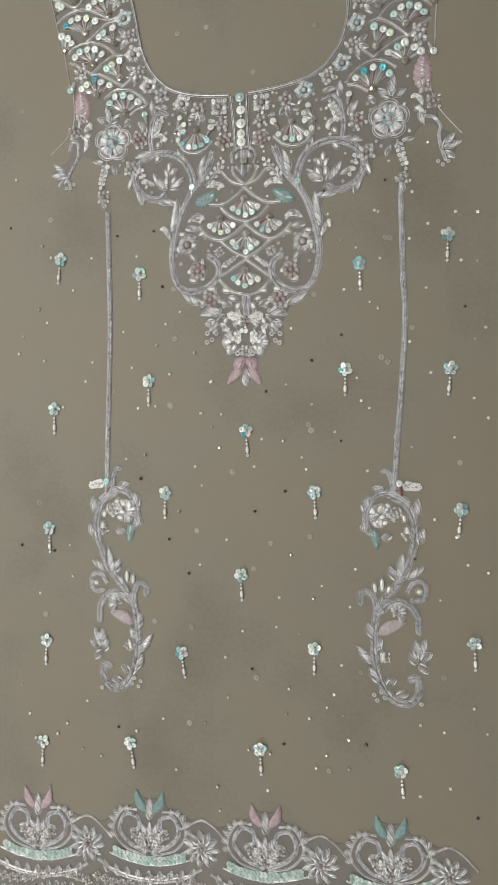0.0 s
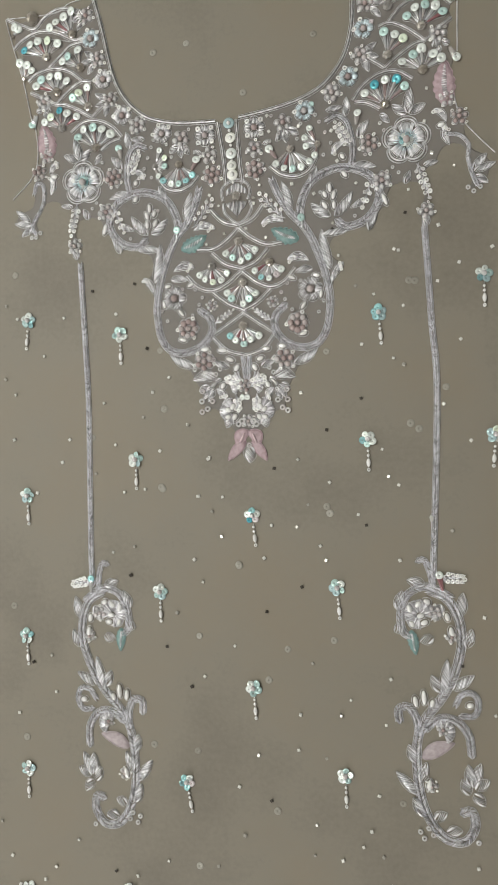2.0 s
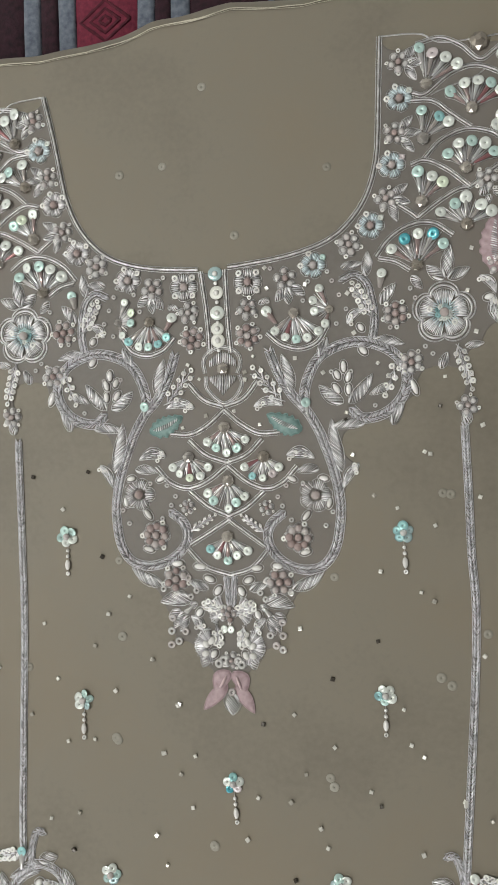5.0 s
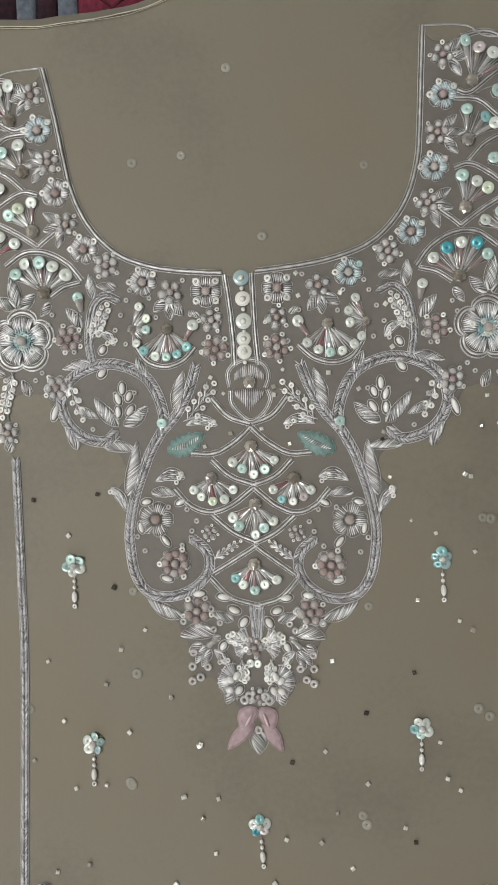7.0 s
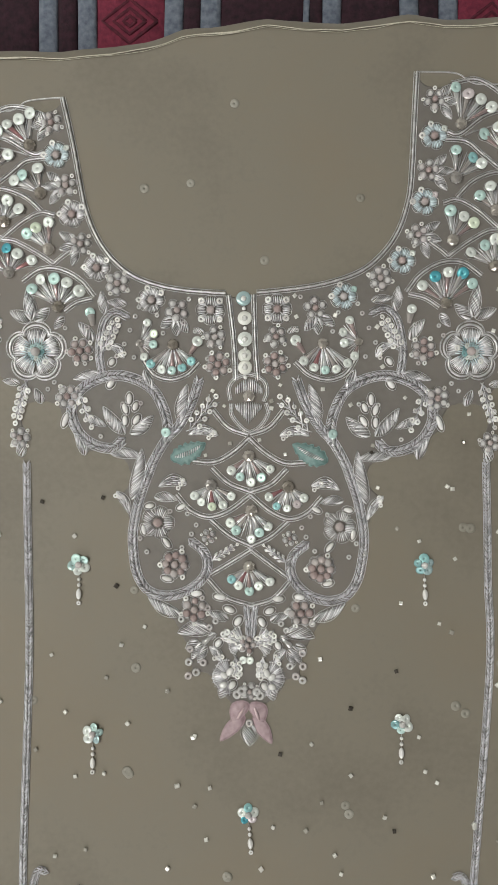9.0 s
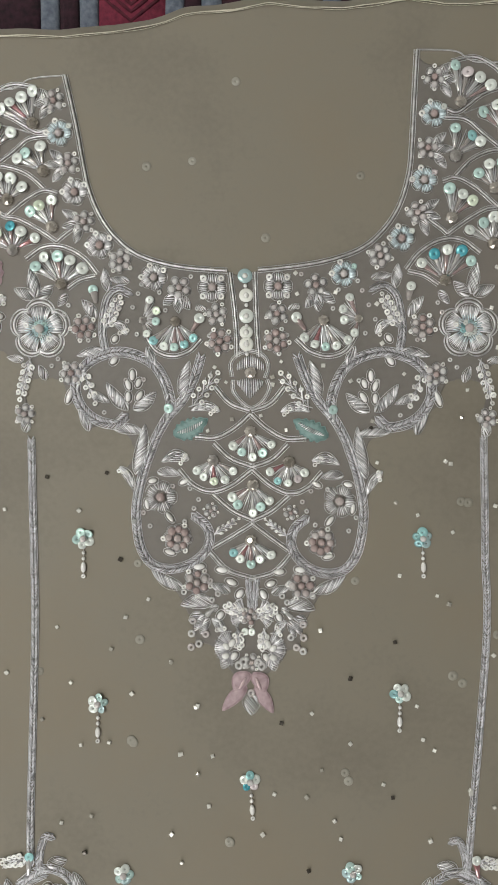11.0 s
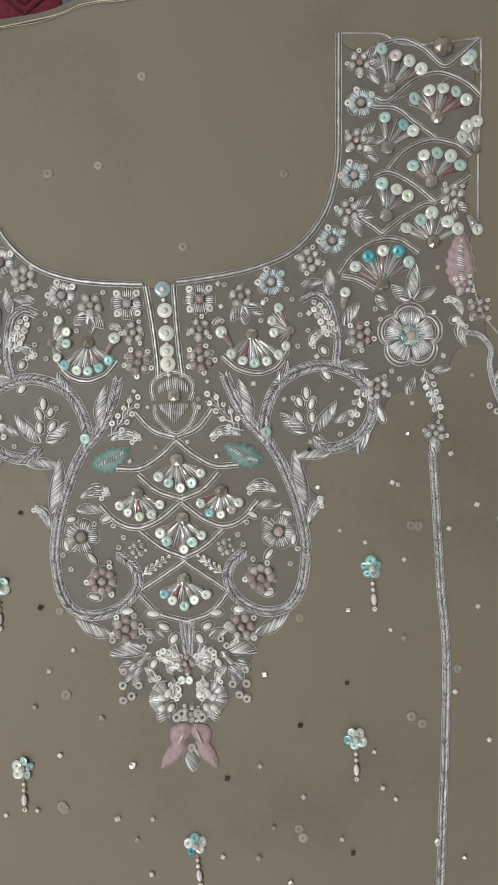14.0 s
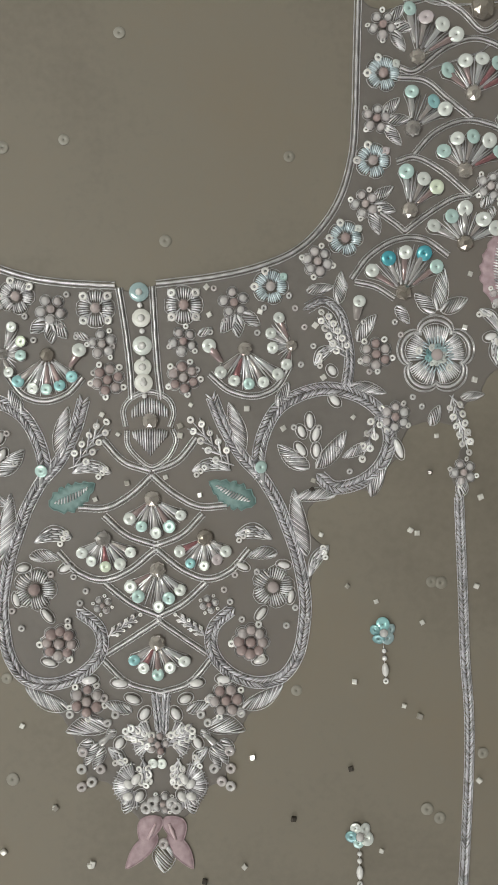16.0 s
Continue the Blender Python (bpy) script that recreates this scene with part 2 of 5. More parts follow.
def piece(name, me, parent, x, y, z, size, tilt=0.0, turn=0.0, stretch=1.0):
    """A bead or sequin of its own on shared mesh data; x, y, z and size in millimetres."""
    ob = new(name, me)
    ob.parent = parent
    ob.location = (x * 0.001, y * 0.001, z * 0.001)
    ob.rotation_euler = (rng.uniform(-tilt, tilt), rng.uniform(-tilt, tilt), turn)
    ob.scale = (size * stretch, size, size)
    return ob


DISC = [(1.0, 0.0), (0.97, 0.04), (0.5, 0.055), (0.09, 0.04), (0.09, -0.02), (0.5, 0.0)]
RIM = [(1.0, 0.0), (0.9, 0.12), (0.5, 0.14), (0.34, 0.06), (0.34, -0.03), (0.6, -0.02)]
SEQUIN_ME = lathe("sequin", DISC, SEQUIN)
BLUE_SEQUIN_ME = lathe("sequin", DISC, BLUE_SEQUIN)
MINT_SEQUIN_ME = lathe("sequin", DISC, MINT_SEQUIN)
CLEAR_SEQUIN_ME = lathe("sequin", DISC, CLEAR_SEQUIN)
BUTTON_ME = lathe("sequin", DISC, BUTTON)
MINI_ME = lathe("ring_sequin", RIM, MINI, 12)
RING = [(1.0, 0.0), (0.86, 0.36), (0.55, 0.42), (0.32, 0.2), (0.3, -0.2), (0.55, -0.4), (0.86, -0.36)]
RING_ME = lathe("ring_bead", RING, PEARL, 10)
GLASS_RING_ME = lathe("ring_bead", RING, GLASS, 10)


def ball_mesh(name, mat, flat=1.0, long=1.0, seg=12, rings=8):
    bits = Bits()
    bits.ball((0, 0, 0), long, 1, flat, seg, rings)
    return bits.mesh(name, mat, seg > 8)


BEAD_ME = ball_mesh("bead", GLASS)
ROSE_ME = ball_mesh("bead", ROSE_GLASS)
PEARL_ME = ball_mesh("pearl", PEARL)
OVAL_ME = ball_mesh("oval_pearl", PEARL, 0.9, 1.9)


def crystal_mesh():
    """A faceted stone: a girdle, two rows of slanting facets and a small table."""
    bits = Bits()
    rows = ((0.82, -0.35, 0.0), (1.0, 0.0, 0.0), (0.78, 0.38, 0.5), (0.30, 0.62, 0.0))
    v = [(r * math.cos(2 * math.pi * (k + o) / 8), r * math.sin(2 * math.pi * (k + o) / 8), z) for r, z, o in rows for k in range(8)]
    f = [tuple(24 + k for k in range(8))]
    for k in range(8):
        j = (k + 1) % 8
        f += [(k, j, 8 + j, 8 + k), (8 + k, 8 + j, 16 + k), (8 + j, 16 + j, 16 + k), (16 + k, 16 + j, 24 + j), (16 + k, 24 + j, 24 + k)]
    bits.add(v, f)
    return bits.mesh("crystal", STONE, False)


STONE_ME = crystal_mesh()


def bugle_mesh():
    bits = Bits()
    bits.tube([(0, 0, 0), (0.06, 0, 0), (0.5, 0, 0), (0.94, 0, 0), (1.0, 0, 0)], [0.06, 0.11, 0.17, 0.24, 0.19], 8)
    return bits.mesh("bugle_bead", BUGLE)


BUGLE_ME = bugle_mesh()


def stitch_mesh():
    bits = Bits()
    bits.tube([(0, 0, 0), (0.18, 0, 0.6), (0.5, 0, 0.9), (0.82, 0, 0.6), (1.0, 0, 0)], [0.4, 1.0, 1.05, 1.0, 0.4], 6)
    return bits.mesh("stitch", SEWN)


STITCH_ME = stitch_mesh()


def cut_mesh():
    bits = Bits()
    v = [(x * s, y * s, z) for z, s in ((-0.6, 1.0), (0.35, 1.0), (0.6, 0.72)) for x, y in ((-1, -1), (1, -1), (1, 1), (-1, 1))]
    f = [(8, 9, 10, 11)] + [(i * 4 + k, i * 4 + (k + 1) % 4, i * 4 + 4 + (k + 1) % 4, i * 4 + 4 + k) for i in range(2) for k in range(4)]
    bits.add(v, f)
    return bits.mesh("cut_bead", CUT_BEAD, False)


CUT_ME = cut_mesh()


# ---- the two halves of the pattern ----
class Half:
    """Places a point of the pattern, drawn for the wearer's left half, on one half of the cloth."""

    def __init__(self, kind):
        self.kind = kind
        self.sign = 1 if kind == "drawn" else -1

    def __call__(self, p):
        x, y = p
        if self.kind == "drawn":
            return np.array((x, y))
        u, v = x / 100, y / 100
        if self.kind == "vine":
            return np.array((VINE_X[0] + VINE_X[1] * u + VINE_X[2] * v, VINE_Y[0] + VINE_Y[1] * u + VINE_Y[2] * v))
        terms = (1, u, v, u * u, u * v, v * v, u * u * v, u * v * v, v ** 3)
        return np.array((sum(a * b for a, b in zip(WARP_X, terms)), sum(a * b for a, b in zip(WARP_Y, terms))))


WARP_X = (4.144, -136.049, 4.432, 29.042, 9.531, -1.308, -10.498, 2.122, -0.472)
WARP_Y = (0.147, 10.107, 99.071, -6.663, -1.741, 0.699, 2.728, -1.082, -0.141)
VINE_X = (-1.946, -93.838, -7.595)
VINE_Y = (8.314, -6.180, 100.605)
DRAWN, TURNED, VINE_TURNED = Half("drawn"), Half("turned"), Half("vine")


# ---- room ----
def box(name, lo, hi, mat, kind="structure", label="", category=""):
    x0, y0, z0, x1, y1, z1 = *lo, *hi
    bm = bmesh.new()
    bmesh.ops.create_cube(bm, size=1.0)
    for v in bm.verts:
        v.co = Vector(((x0 + x1) / 2 + v.co.x * (x1 - x0), (y0 + y1) / 2 + v.co.y * (y1 - y0), (z0 + z1) / 2 + v.co.z * (z1 - z0)))
    me = bpy.data.meshes.new(name)
    bm.to_mesh(me)
    bm.free()
    me.materials.append(mat)
    return tagged(new(name, me), label, category, "", kind)


FLOOR_Z = -0.018
box("floor", (-ROOM_X, ROOM_S, FLOOR_Z - 0.1), (ROOM_X, ROOM_N, FLOOR_Z), TILE)
box("ceiling", (-ROOM_X, ROOM_S, ROOM_H), (ROOM_X, ROOM_N, ROOM_H + 0.1), PLASTER)
box("wall_north", (-ROOM_X - 0.12, ROOM_N, FLOOR_Z - 0.1), (ROOM_X + 0.12, ROOM_N + 0.12, ROOM_H + 0.1), PLASTER)
box("wall_east", (ROOM_X, ROOM_S, FLOOR_Z - 0.1), (ROOM_X + 0.12, ROOM_N, ROOM_H + 0.1), PLASTER)
box("wall_west", (-ROOM_X - 0.12, ROOM_S, FLOOR_Z - 0.1), (-ROOM_X, ROOM_N, ROOM_H + 0.1), PLASTER)


def window_wall():
    """The south wall with the opening that lets the daylight in."""
    x0, x1, z0, z1 = -ROOM_X - 0.12, ROOM_X + 0.12, FLOOR_Z - 0.1, ROOM_H + 0.1
    a, b, c, d = WINDOW_X - WINDOW_W / 2, WINDOW_X + WINDOW_W / 2, WINDOW_Z - WINDOW_H / 2, WINDOW_Z + WINDOW_H / 2
    xs, zs = (x0, a, b, x1), (z0, c, d, z1)
    bm = bmesh.new()
    v = {(i, k, j): bm.verts.new((xs[i], ROOM_S - 0.12 * j, zs[k])) for i in range(4) for k in range(4) for j in range(2)}
    for i in range(3):
        for k in range(3):
            if (i, k) != (1, 1):
                bm.faces.new([v[i, k, 0], v[i + 1, k, 0], v[i + 1, k + 1, 0], v[i, k + 1, 0]])
                bm.faces.new([v[i, k, 1], v[i, k + 1, 1], v[i + 1, k + 1, 1], v[i + 1, k, 1]])
    loop = [(1, 1), (2, 1), (2, 2), (1, 2)]
    for (i, k), (p, q) in zip(loop, loop[1:] + loop[:1]):
        bm.faces.new([v[i, k, 0], v[p, q, 0], v[p, q, 1], v[i, k, 1]])
    me = bpy.data.meshes.new("wall_south")
    bm.to_mesh(me)
    bm.free()
    me.materials.append(PLASTER)
    return tagged(new("wall_south", me), kind="structure")


window_wall()


def tube_light():
    """A batten and glowing tube added out of view, round the overhead fill lamp."""
    bits = Bits()
    bits.tube([(FILL_X * 1000 + d, 320, 2320) for d in (-600, 0, 600)], 28, 8)
    ob = tagged(new("tube_light", bits.mesh("tube_light", PLASTER)), "white batten added out of view for the overhead fill light", "lamp")
    glow = Bits()
    glow.tube([(FILL_X * 1000 + d, 320, 2278) for d in (-600, 0, 600)], 13, 10)
    part("tube", glow, FILL_TUBE, ob)


tube_light()

# ---- rug under the clothes ----
RUG_TOP = -11.0


def rug():
    base = box("rug", (-0.9, -0.9, FLOOR_Z), (0.9, 1.0, RUG_TOP * 0.001 - 0.003), RUG_MAROON, "", "striped maroon and slate blue woven rug with crimson diamonds", "rug")
    # widths of the stripes in millimetres, from the dark band on
    bands = (("b", 12), ("m", 12), ("b", 12), ("r", 42), ("b", 12), ("m", 11), ("b", 13), ("m", 51), ("b", 4), ("m", 8), ("b", 12), ("m", 36))
    total = sum(w for _, w in bands)
    mats = {"b": RUG_BLUE, "m": RUG_MAROON, "r": RUG_RED}
    start = -133.9
    x = start - total * 3
    while x < 880:
        for key, w in bands:
            if x > -880 and x + w < 880:
                bits = Bits()
                ys = np.linspace(-880, 980, 90)
                wob = [0.5 * math.sin(y * 0.05 + x) for y in ys]
                prof = ((0.0, -2.5), (0.06, -0.4), (0.3, 0.0), (0.7, 0.0), (0.94, -0.4), (1.0, -2.5))
                verts = [(x + w * u + o, y, RUG_TOP + h) for y, o in zip(ys, wob) for u, h in prof]
                n = len(prof)
                bits.add(verts, [(i * n + k, i * n + k + 1, i * n + n + k + 1, i * n + n + k) for i in range(len(ys) - 1) for k in range(n - 1)])
                part("stripe", bits, mats[key], base)
                if key == "r" and -300 < x < 300:
                    for k in range(-1, 12):
                        diamonds(base, x + w / 2, 495.4 + k * 30 - 180)
            x += w


def diamonds(base, cx, cy):
    """One woven rhombus: nested dark lines on the crimson band."""
    for s in (4.0, 10.0, 17.0):
        bits = Bits()
        loop = [(cx + s, cy), (cx, cy + s * 0.8), (cx - s, cy), (cx, cy - s * 0.8)]
        loop = [np.array(a) * (1 - f) + np.array(b) * f for a, b in zip(loop, loop[1:] + loop[:1]) for f in (0.0, 0.5)]
        bits.tube([(*p, RUG_TOP + 0.1) for p in loop + loop[:1]], 1.2, 5, 0.4)
        part("diamond", bits, RUG_DARK_RED, base)


rug()


# ---- the two layers of cloth ----
TOP_EDGE = ((-320.0, 468.9), (-148.9, 470.9), (-117.4, 470.9), (-85.9, 473.2), (-64.9, 478.3), (-44.0, 484.5), (-16.1, 487.9), (8.3, 491.3), (53.6, 490.1), (74.5, 492.4), (95.3, 495.1), (116.1, 492.3), (158.4, 495.6), (320.0, 498.6))


def top_edge(x):
    return float(np.interp(x, [p[0] for p in TOP_EDGE], [p[1] for p in TOP_EDGE])) + 1.2 * noise.noise((x * 0.04, 3.1, 0)) + 2.0 * noise.noise((x * 0.012, 9.1, 0))


def cloth_sheet(name, x0, x1, y0, edge_shift, z, wave, mat, label, category):
    nx, ny = 150, 150
    verts, faces = [], []
    for j in range(ny + 1):
        for i in range(nx + 1):
            x = x0 + (x1 - x0) * i / nx
            e = top_edge(x) + edge_shift
            f = j / ny
            y = y0 + (e - y0) * f
            near_edge = max(0.0, 1 - (e - y) / 22)
            h = z + wave * noise.noise((x * 0.009, y * 0.007, z)) - wave
            h += near_edge ** 2 * 2.2 * noise.noise((x * 0.045, 1.7, z))
            verts.append((x, y, h))
    faces = [(j * (nx + 1) + i, j * (nx + 1) + i + 1, (j + 1) * (nx + 1) + i + 1, (j + 1) * (nx + 1) + i) for j in range(ny) for i in range(nx)]
    bits = Bits()
    bits.add(verts, faces)
    ob = new(name, bits.mesh(name, mat))
    solid = ob.modifiers.new("thickness", "SOLIDIFY")
    solid.thickness = 0.0003
    return tagged(ob, label, category)


back = cloth_sheet("back_panel", -330, 330, -520, -4.0, -5.0, 0.8, LINING, "plain olive grey cloth panel lying under the embroidered one", "fabric")
kurta = cloth_sheet("kurta_panel", -320, 320, -510, 0.0, 0.0, 0.25, ORGANZA, "sheer olive grey kurta front with silver bead embroidery", "garment")


def selvedge():
    """The cream cord woven in a little below the cut edge, and the loose fibres along the edge itself."""
    for k, (lift, r) in enumerate(((-4.6, 0.42), (-5.6, 0.18))):
        xs = np.linspace(-318, 318, 420)
        pts = [(x, top_edge(x) + lift + 1.0 * noise.noise((x * 0.05, k * 5.0, 0)), 0.9 + 1.0 * noise.noise((x * 0.045, 1.7, 0.0))) for x in xs]
        bits = Bits()
        bits.tube(pts, [r * (0.75 + 0.9 * max(0.0, noise.noise((x * 0.03, 8.0, 0)))) for x in xs], 6)
        part("selvedge_cord", bits, FRAY, kurta, "cream woven selvedge cord")


selvedge()


# ---- kinds of embroidery ----
def cord(m, *points, w=3.7, name="cord", closed=False, mat=None):
    """A couched coil of silver purl between two fine chained threads; a narrow one is a bare twisted pair."""
    pts = [m(p) for p in points]
    if closed:
        pts = pts + [pts[0]]
    path = spline(pts, 0.45)
    side = sides_of(path)
    bits = Bits()
    n = len(path)
    if w < 1.5:
        for s in (-1, 1):
            ph = np.arange(n) * 1.9
            bits.tube([(x, y, 0.4 + 0.12 * math.sin(a * s)) for (x, y), a in zip(path + side * (s * w * 0.27), ph)], [w * 0.22 * (1 + 0.16 * math.sin(a)) for a in ph], 5)
        return part(name, bits, mat or CORD, kurta)
    sway = [0.16 * noise.noise((x * 0.25, y * 0.25, 4.0)) for x, y in path]
    core = path + side * np.array(sway)[:, None]
    bits.tube([(x, y, 0.62) for x, y in core], [w * 0.165 * (1.2 if i % 2 else 0.74) * (1 + 0.08 * math.sin(i * 0.37)) for i in range(n)], 7)
    ob = part(name, bits, mat or CORD, kurta)
    edge = Bits()
    for s in (-1, 1):
        for turn in (0.0, math.pi):
            line = path + side * (s * w * 0.37 + 0.17 * np.sin(np.arange(n) * 1.25 + turn))[:, None]
            edge.tube([(x, y, 0.33 + 0.1 * math.cos(i * 1.25 + turn)) for i, (x, y) in enumerate(line)], 0.17, 4)
    part("chained_thread", edge, CORD, ob)
    return ob


def braid(m, *points, w=4.0, name="braided_stem", taper=0.0):
    """A chain-stitched stem: pairs of fine oblique wires meeting along a middle line, between two chained threads."""
    path = spline([m(p) for p in points], 1.95)
    side = sides_of(path)
    ahead = np.stack([side[:, 1], -side[:, 0]], 1)
    n = len(path)
    bits = Bits()
    for s in (-1, 1):
        for i in range(n):
            k = w * (1 - taper * i / n)
            for step in (-0.36, 0.36):
                jit = rng.uniform(-0.14, 0.14)
                a = path[i] + side[i] * s * k * (0.38 + rng.uniform(-0.04, 0.04)) + ahead[i] * (step - 1.5 + jit)
                b = path[i] + side[i] * s * k * rng.uniform(-0.02, 0.05) + ahead[i] * (step + 1.45 + jit)
                bits.stitch(a, b, min(0.31, k * 0.075) * rng.uniform(0.85, 1.12), 0.35 + rng.uniform(0, 0.2), rng.uniform(0.3, 0.65), 4)
        fine = spline([tuple(q) for q in path + side * (s * w * 0.46)], 0.6)
        across = sides_of(fine)
        for turn in (0.0, math.pi):
            line = fine + across * (0.16 * np.sin(np.arange(len(fine)) * 1.5 + turn))[:, None]
            bits.tube([(x, y, 0.32 + 0.1 * math.cos(i * 1.5 + turn)) for i, (x, y) in enumerate(line)], 0.16, 4)
    return part(name, bits, BRAID, kurta)


def leaf_shape(a, b, w, bend, n=11):
    """The middle line and both edges of a pointed leaf from a to b."""
    d = b - a
    q = np.array((-d[1], d[0])) / (np.linalg.norm(d) + 1e-9)
    mid, up, down = [], [], []
    for i in range(n):
        f = i / (n - 1)
        c = a + d * f + q * bend * math.sin(math.pi * f)
        h = w * 0.5 * math.sin(math.pi * f ** 0.8) ** 0.75 if 0 < f < 1 else 0
        mid.append(c), up.append(c + q * h), down.append(c - q * h)
    return np.array(mid), np.array(up), np.array(down)


def leaf(m, base, tip, w=6.0, bend=0.0, name="leaf", mat=None):
    """A leaf of long slanting metal stitches in a chained outline."""
    a, b = m(base), m(tip)
    bend *= m.sign
    length = float(np.linalg.norm(b - a))
    n = max(7, int(length / 1.0))
    mid, up, down = leaf_shape(a, b, w * 1.04, bend, n)
    bits = Bits()
    lag = max(2, int(min(0.55 * length, w * 1.25) / (length / n)))
    for i in range(2, n + lag - 2):
        p, q = down[max(0, i - lag)], up[min(n - 1, i)]
        if m.sign < 0:
            p, q = up[max(0, i - lag)], down[min(n - 1, i)]
        if np.linalg.norm(p - q) > 1.2:
            bits.stitch(p, q, rng.uniform(0.30, 0.40), 0.35, rng.uniform(0.5, 1.1), 5)
    ob = part(name, bits, mat or SILVER, kurta)
    _, up, down = leaf_shape(a, b, w * 1.3, bend, 14)
    edge = Bits()
    for line in (up, down):
        line = spline([tuple(p) for p in line], 0.6)
        wave = sides_of(line) * (0.15 * np.sin(np.arange(len(line)) * 2.0))[:, None]
        edge.tube([(x, y, 0.33 + 0.08 * math.sin(i * 2)) for i, (x, y) in enumerate(line + wave)], 0.22, 4)
    part("outline_cord", edge, CORD, ob)
    return ob


def applique(m, base, tip, w, mat, bend=0.0, name="applique_leaf", vein=True, notch=0.0):
    """A cut cloth leaf, edged by a cord, with metal stitches down its middle."""
    a, b = m(base), m(tip)
    bend *= m.sign
    _, up, down = leaf_shape(a, b, w, bend, 22)
    if notch:
        for i in range(22):
            up[i] += (up[i] - down[i]) * notch * math.sin(i * 1.9)
            down[i] += (down[i] - up[i]) * notch * math.sin(i * 1.7 + 1)
    outline = np.concatenate([up, down[-2:0:-1]])
    bits = Bits()
    bits.sheet(outline, 0.45, 0.4, 0.5)
    ob = part(name, bits, mat, kurta, "")
    edge = Bits()
    loop = np.concatenate([outline, outline[:1]])
    edge.tube([(x, y, 0.5) for x, y in loop], 0.28, 5)
    part("outline_cord", edge, mat, ob)
    if vein:
        v = Bits()
        mid, u2, d2 = leaf_shape(a + (b - a) * 0.12, a + (b - a) * 0.9, w * 0.26, bend, max(6, int(np.linalg.norm(b - a) / 1.6)))
        for i in range(1, len(mid) - 1):
            v.stitch(d2[i - 1], u2[i], 0.42, 0.9, 0.6)
        part("vein_stitches", v, SILVER, ob)
    return ob


def drop(parent, a, b, sequin_r, sequin_me=None, slim=1.0):
    """A bugle bead from a to b with a sequin stitched over its outer end."""
    d = b - a
    length = float(np.linalg.norm(d))
    turn = math.atan2(d[1], d[0])
    ob = piece("bugle_bead", BUGLE_ME, parent, a[0], a[1], 0.9, length * 0.9, 0.0, turn)
    ob.scale = (length * 0.88, slim * 6.6, slim * 4.6)
    if sequin_r:
        piece("sequin", sequin_me or SEQUIN_ME, parent, b[0], b[1], 2.3, sequin_r, 0.25, rng.uniform(0, 6))


def sewn(parent, a, b, r=0.5, name="stitch"):
    """One stitch as a piece of its own."""
    d = b - a
    ob = piece(name, STITCH_ME, parent, a[0], a[1], 0.45, 1.0, 0.0, math.atan2(d[1], d[0]))
    ob.scale = (float(np.linalg.norm(d)), r, r)
    return ob


def fan(m, apex, *tips, r=3.5, bead=3.4, name="shell_fan"):
    """A shell: a crystal, bugle beads that spread from it and a sequin at each tip, in a wire that loops round them all."""
    a = m(apex)
    ends = [m(t) for t in tips]
    wire = [(*a, 0.35)]
    for e in ends:
        d = (e - a) / (np.linalg.norm(e - a) + 1e-9)
        q = np.array((-d[1], d[0]))
        for along, out in ((0.35, 0.8), (0.7, 1.7), (1.0, r + 0.15), (1.0 + r * 0.75 / max(1, np.linalg.norm(e - a)), r * 0.7)):
            wire.append((*(a + (e - a) * along + q * out), 0.4))
        for along, out in ((1.0 + r * 0.75 / max(1, np.linalg.norm(e - a)), r * 0.7), (1.0, r + 0.15), (0.7, 1.7), (0.35, 0.8)):
            wire.append((*(a + (e - a) * along - q * out), 0.4))
        wire.append((*a, 0.3))
    bits = Bits()
    bits.tube(wire, 0.17, 4)
    ob = part(name, bits, CORD, kurta)
    for e, f in zip(ends, ends[1:]):
        for lean in (0.40, 0.60):
            g = e * lean + f * (1 - lean)
            sewn(ob, a + (g - a) * rng.uniform(0.28, 0.36), a + (g - a) * rng.uniform(0.74, 0.9), 0.34)
    for e in ends:
        drop(ob, a + (e - a) * 0.30, e, r * rng.uniform(0.92, 1.08), slim=1.05)
    piece("crystal", STONE_ME, ob, a[0], a[1], 1.2, bead * 1.22, 0.22, rng.uniform(0, 1))
    return ob


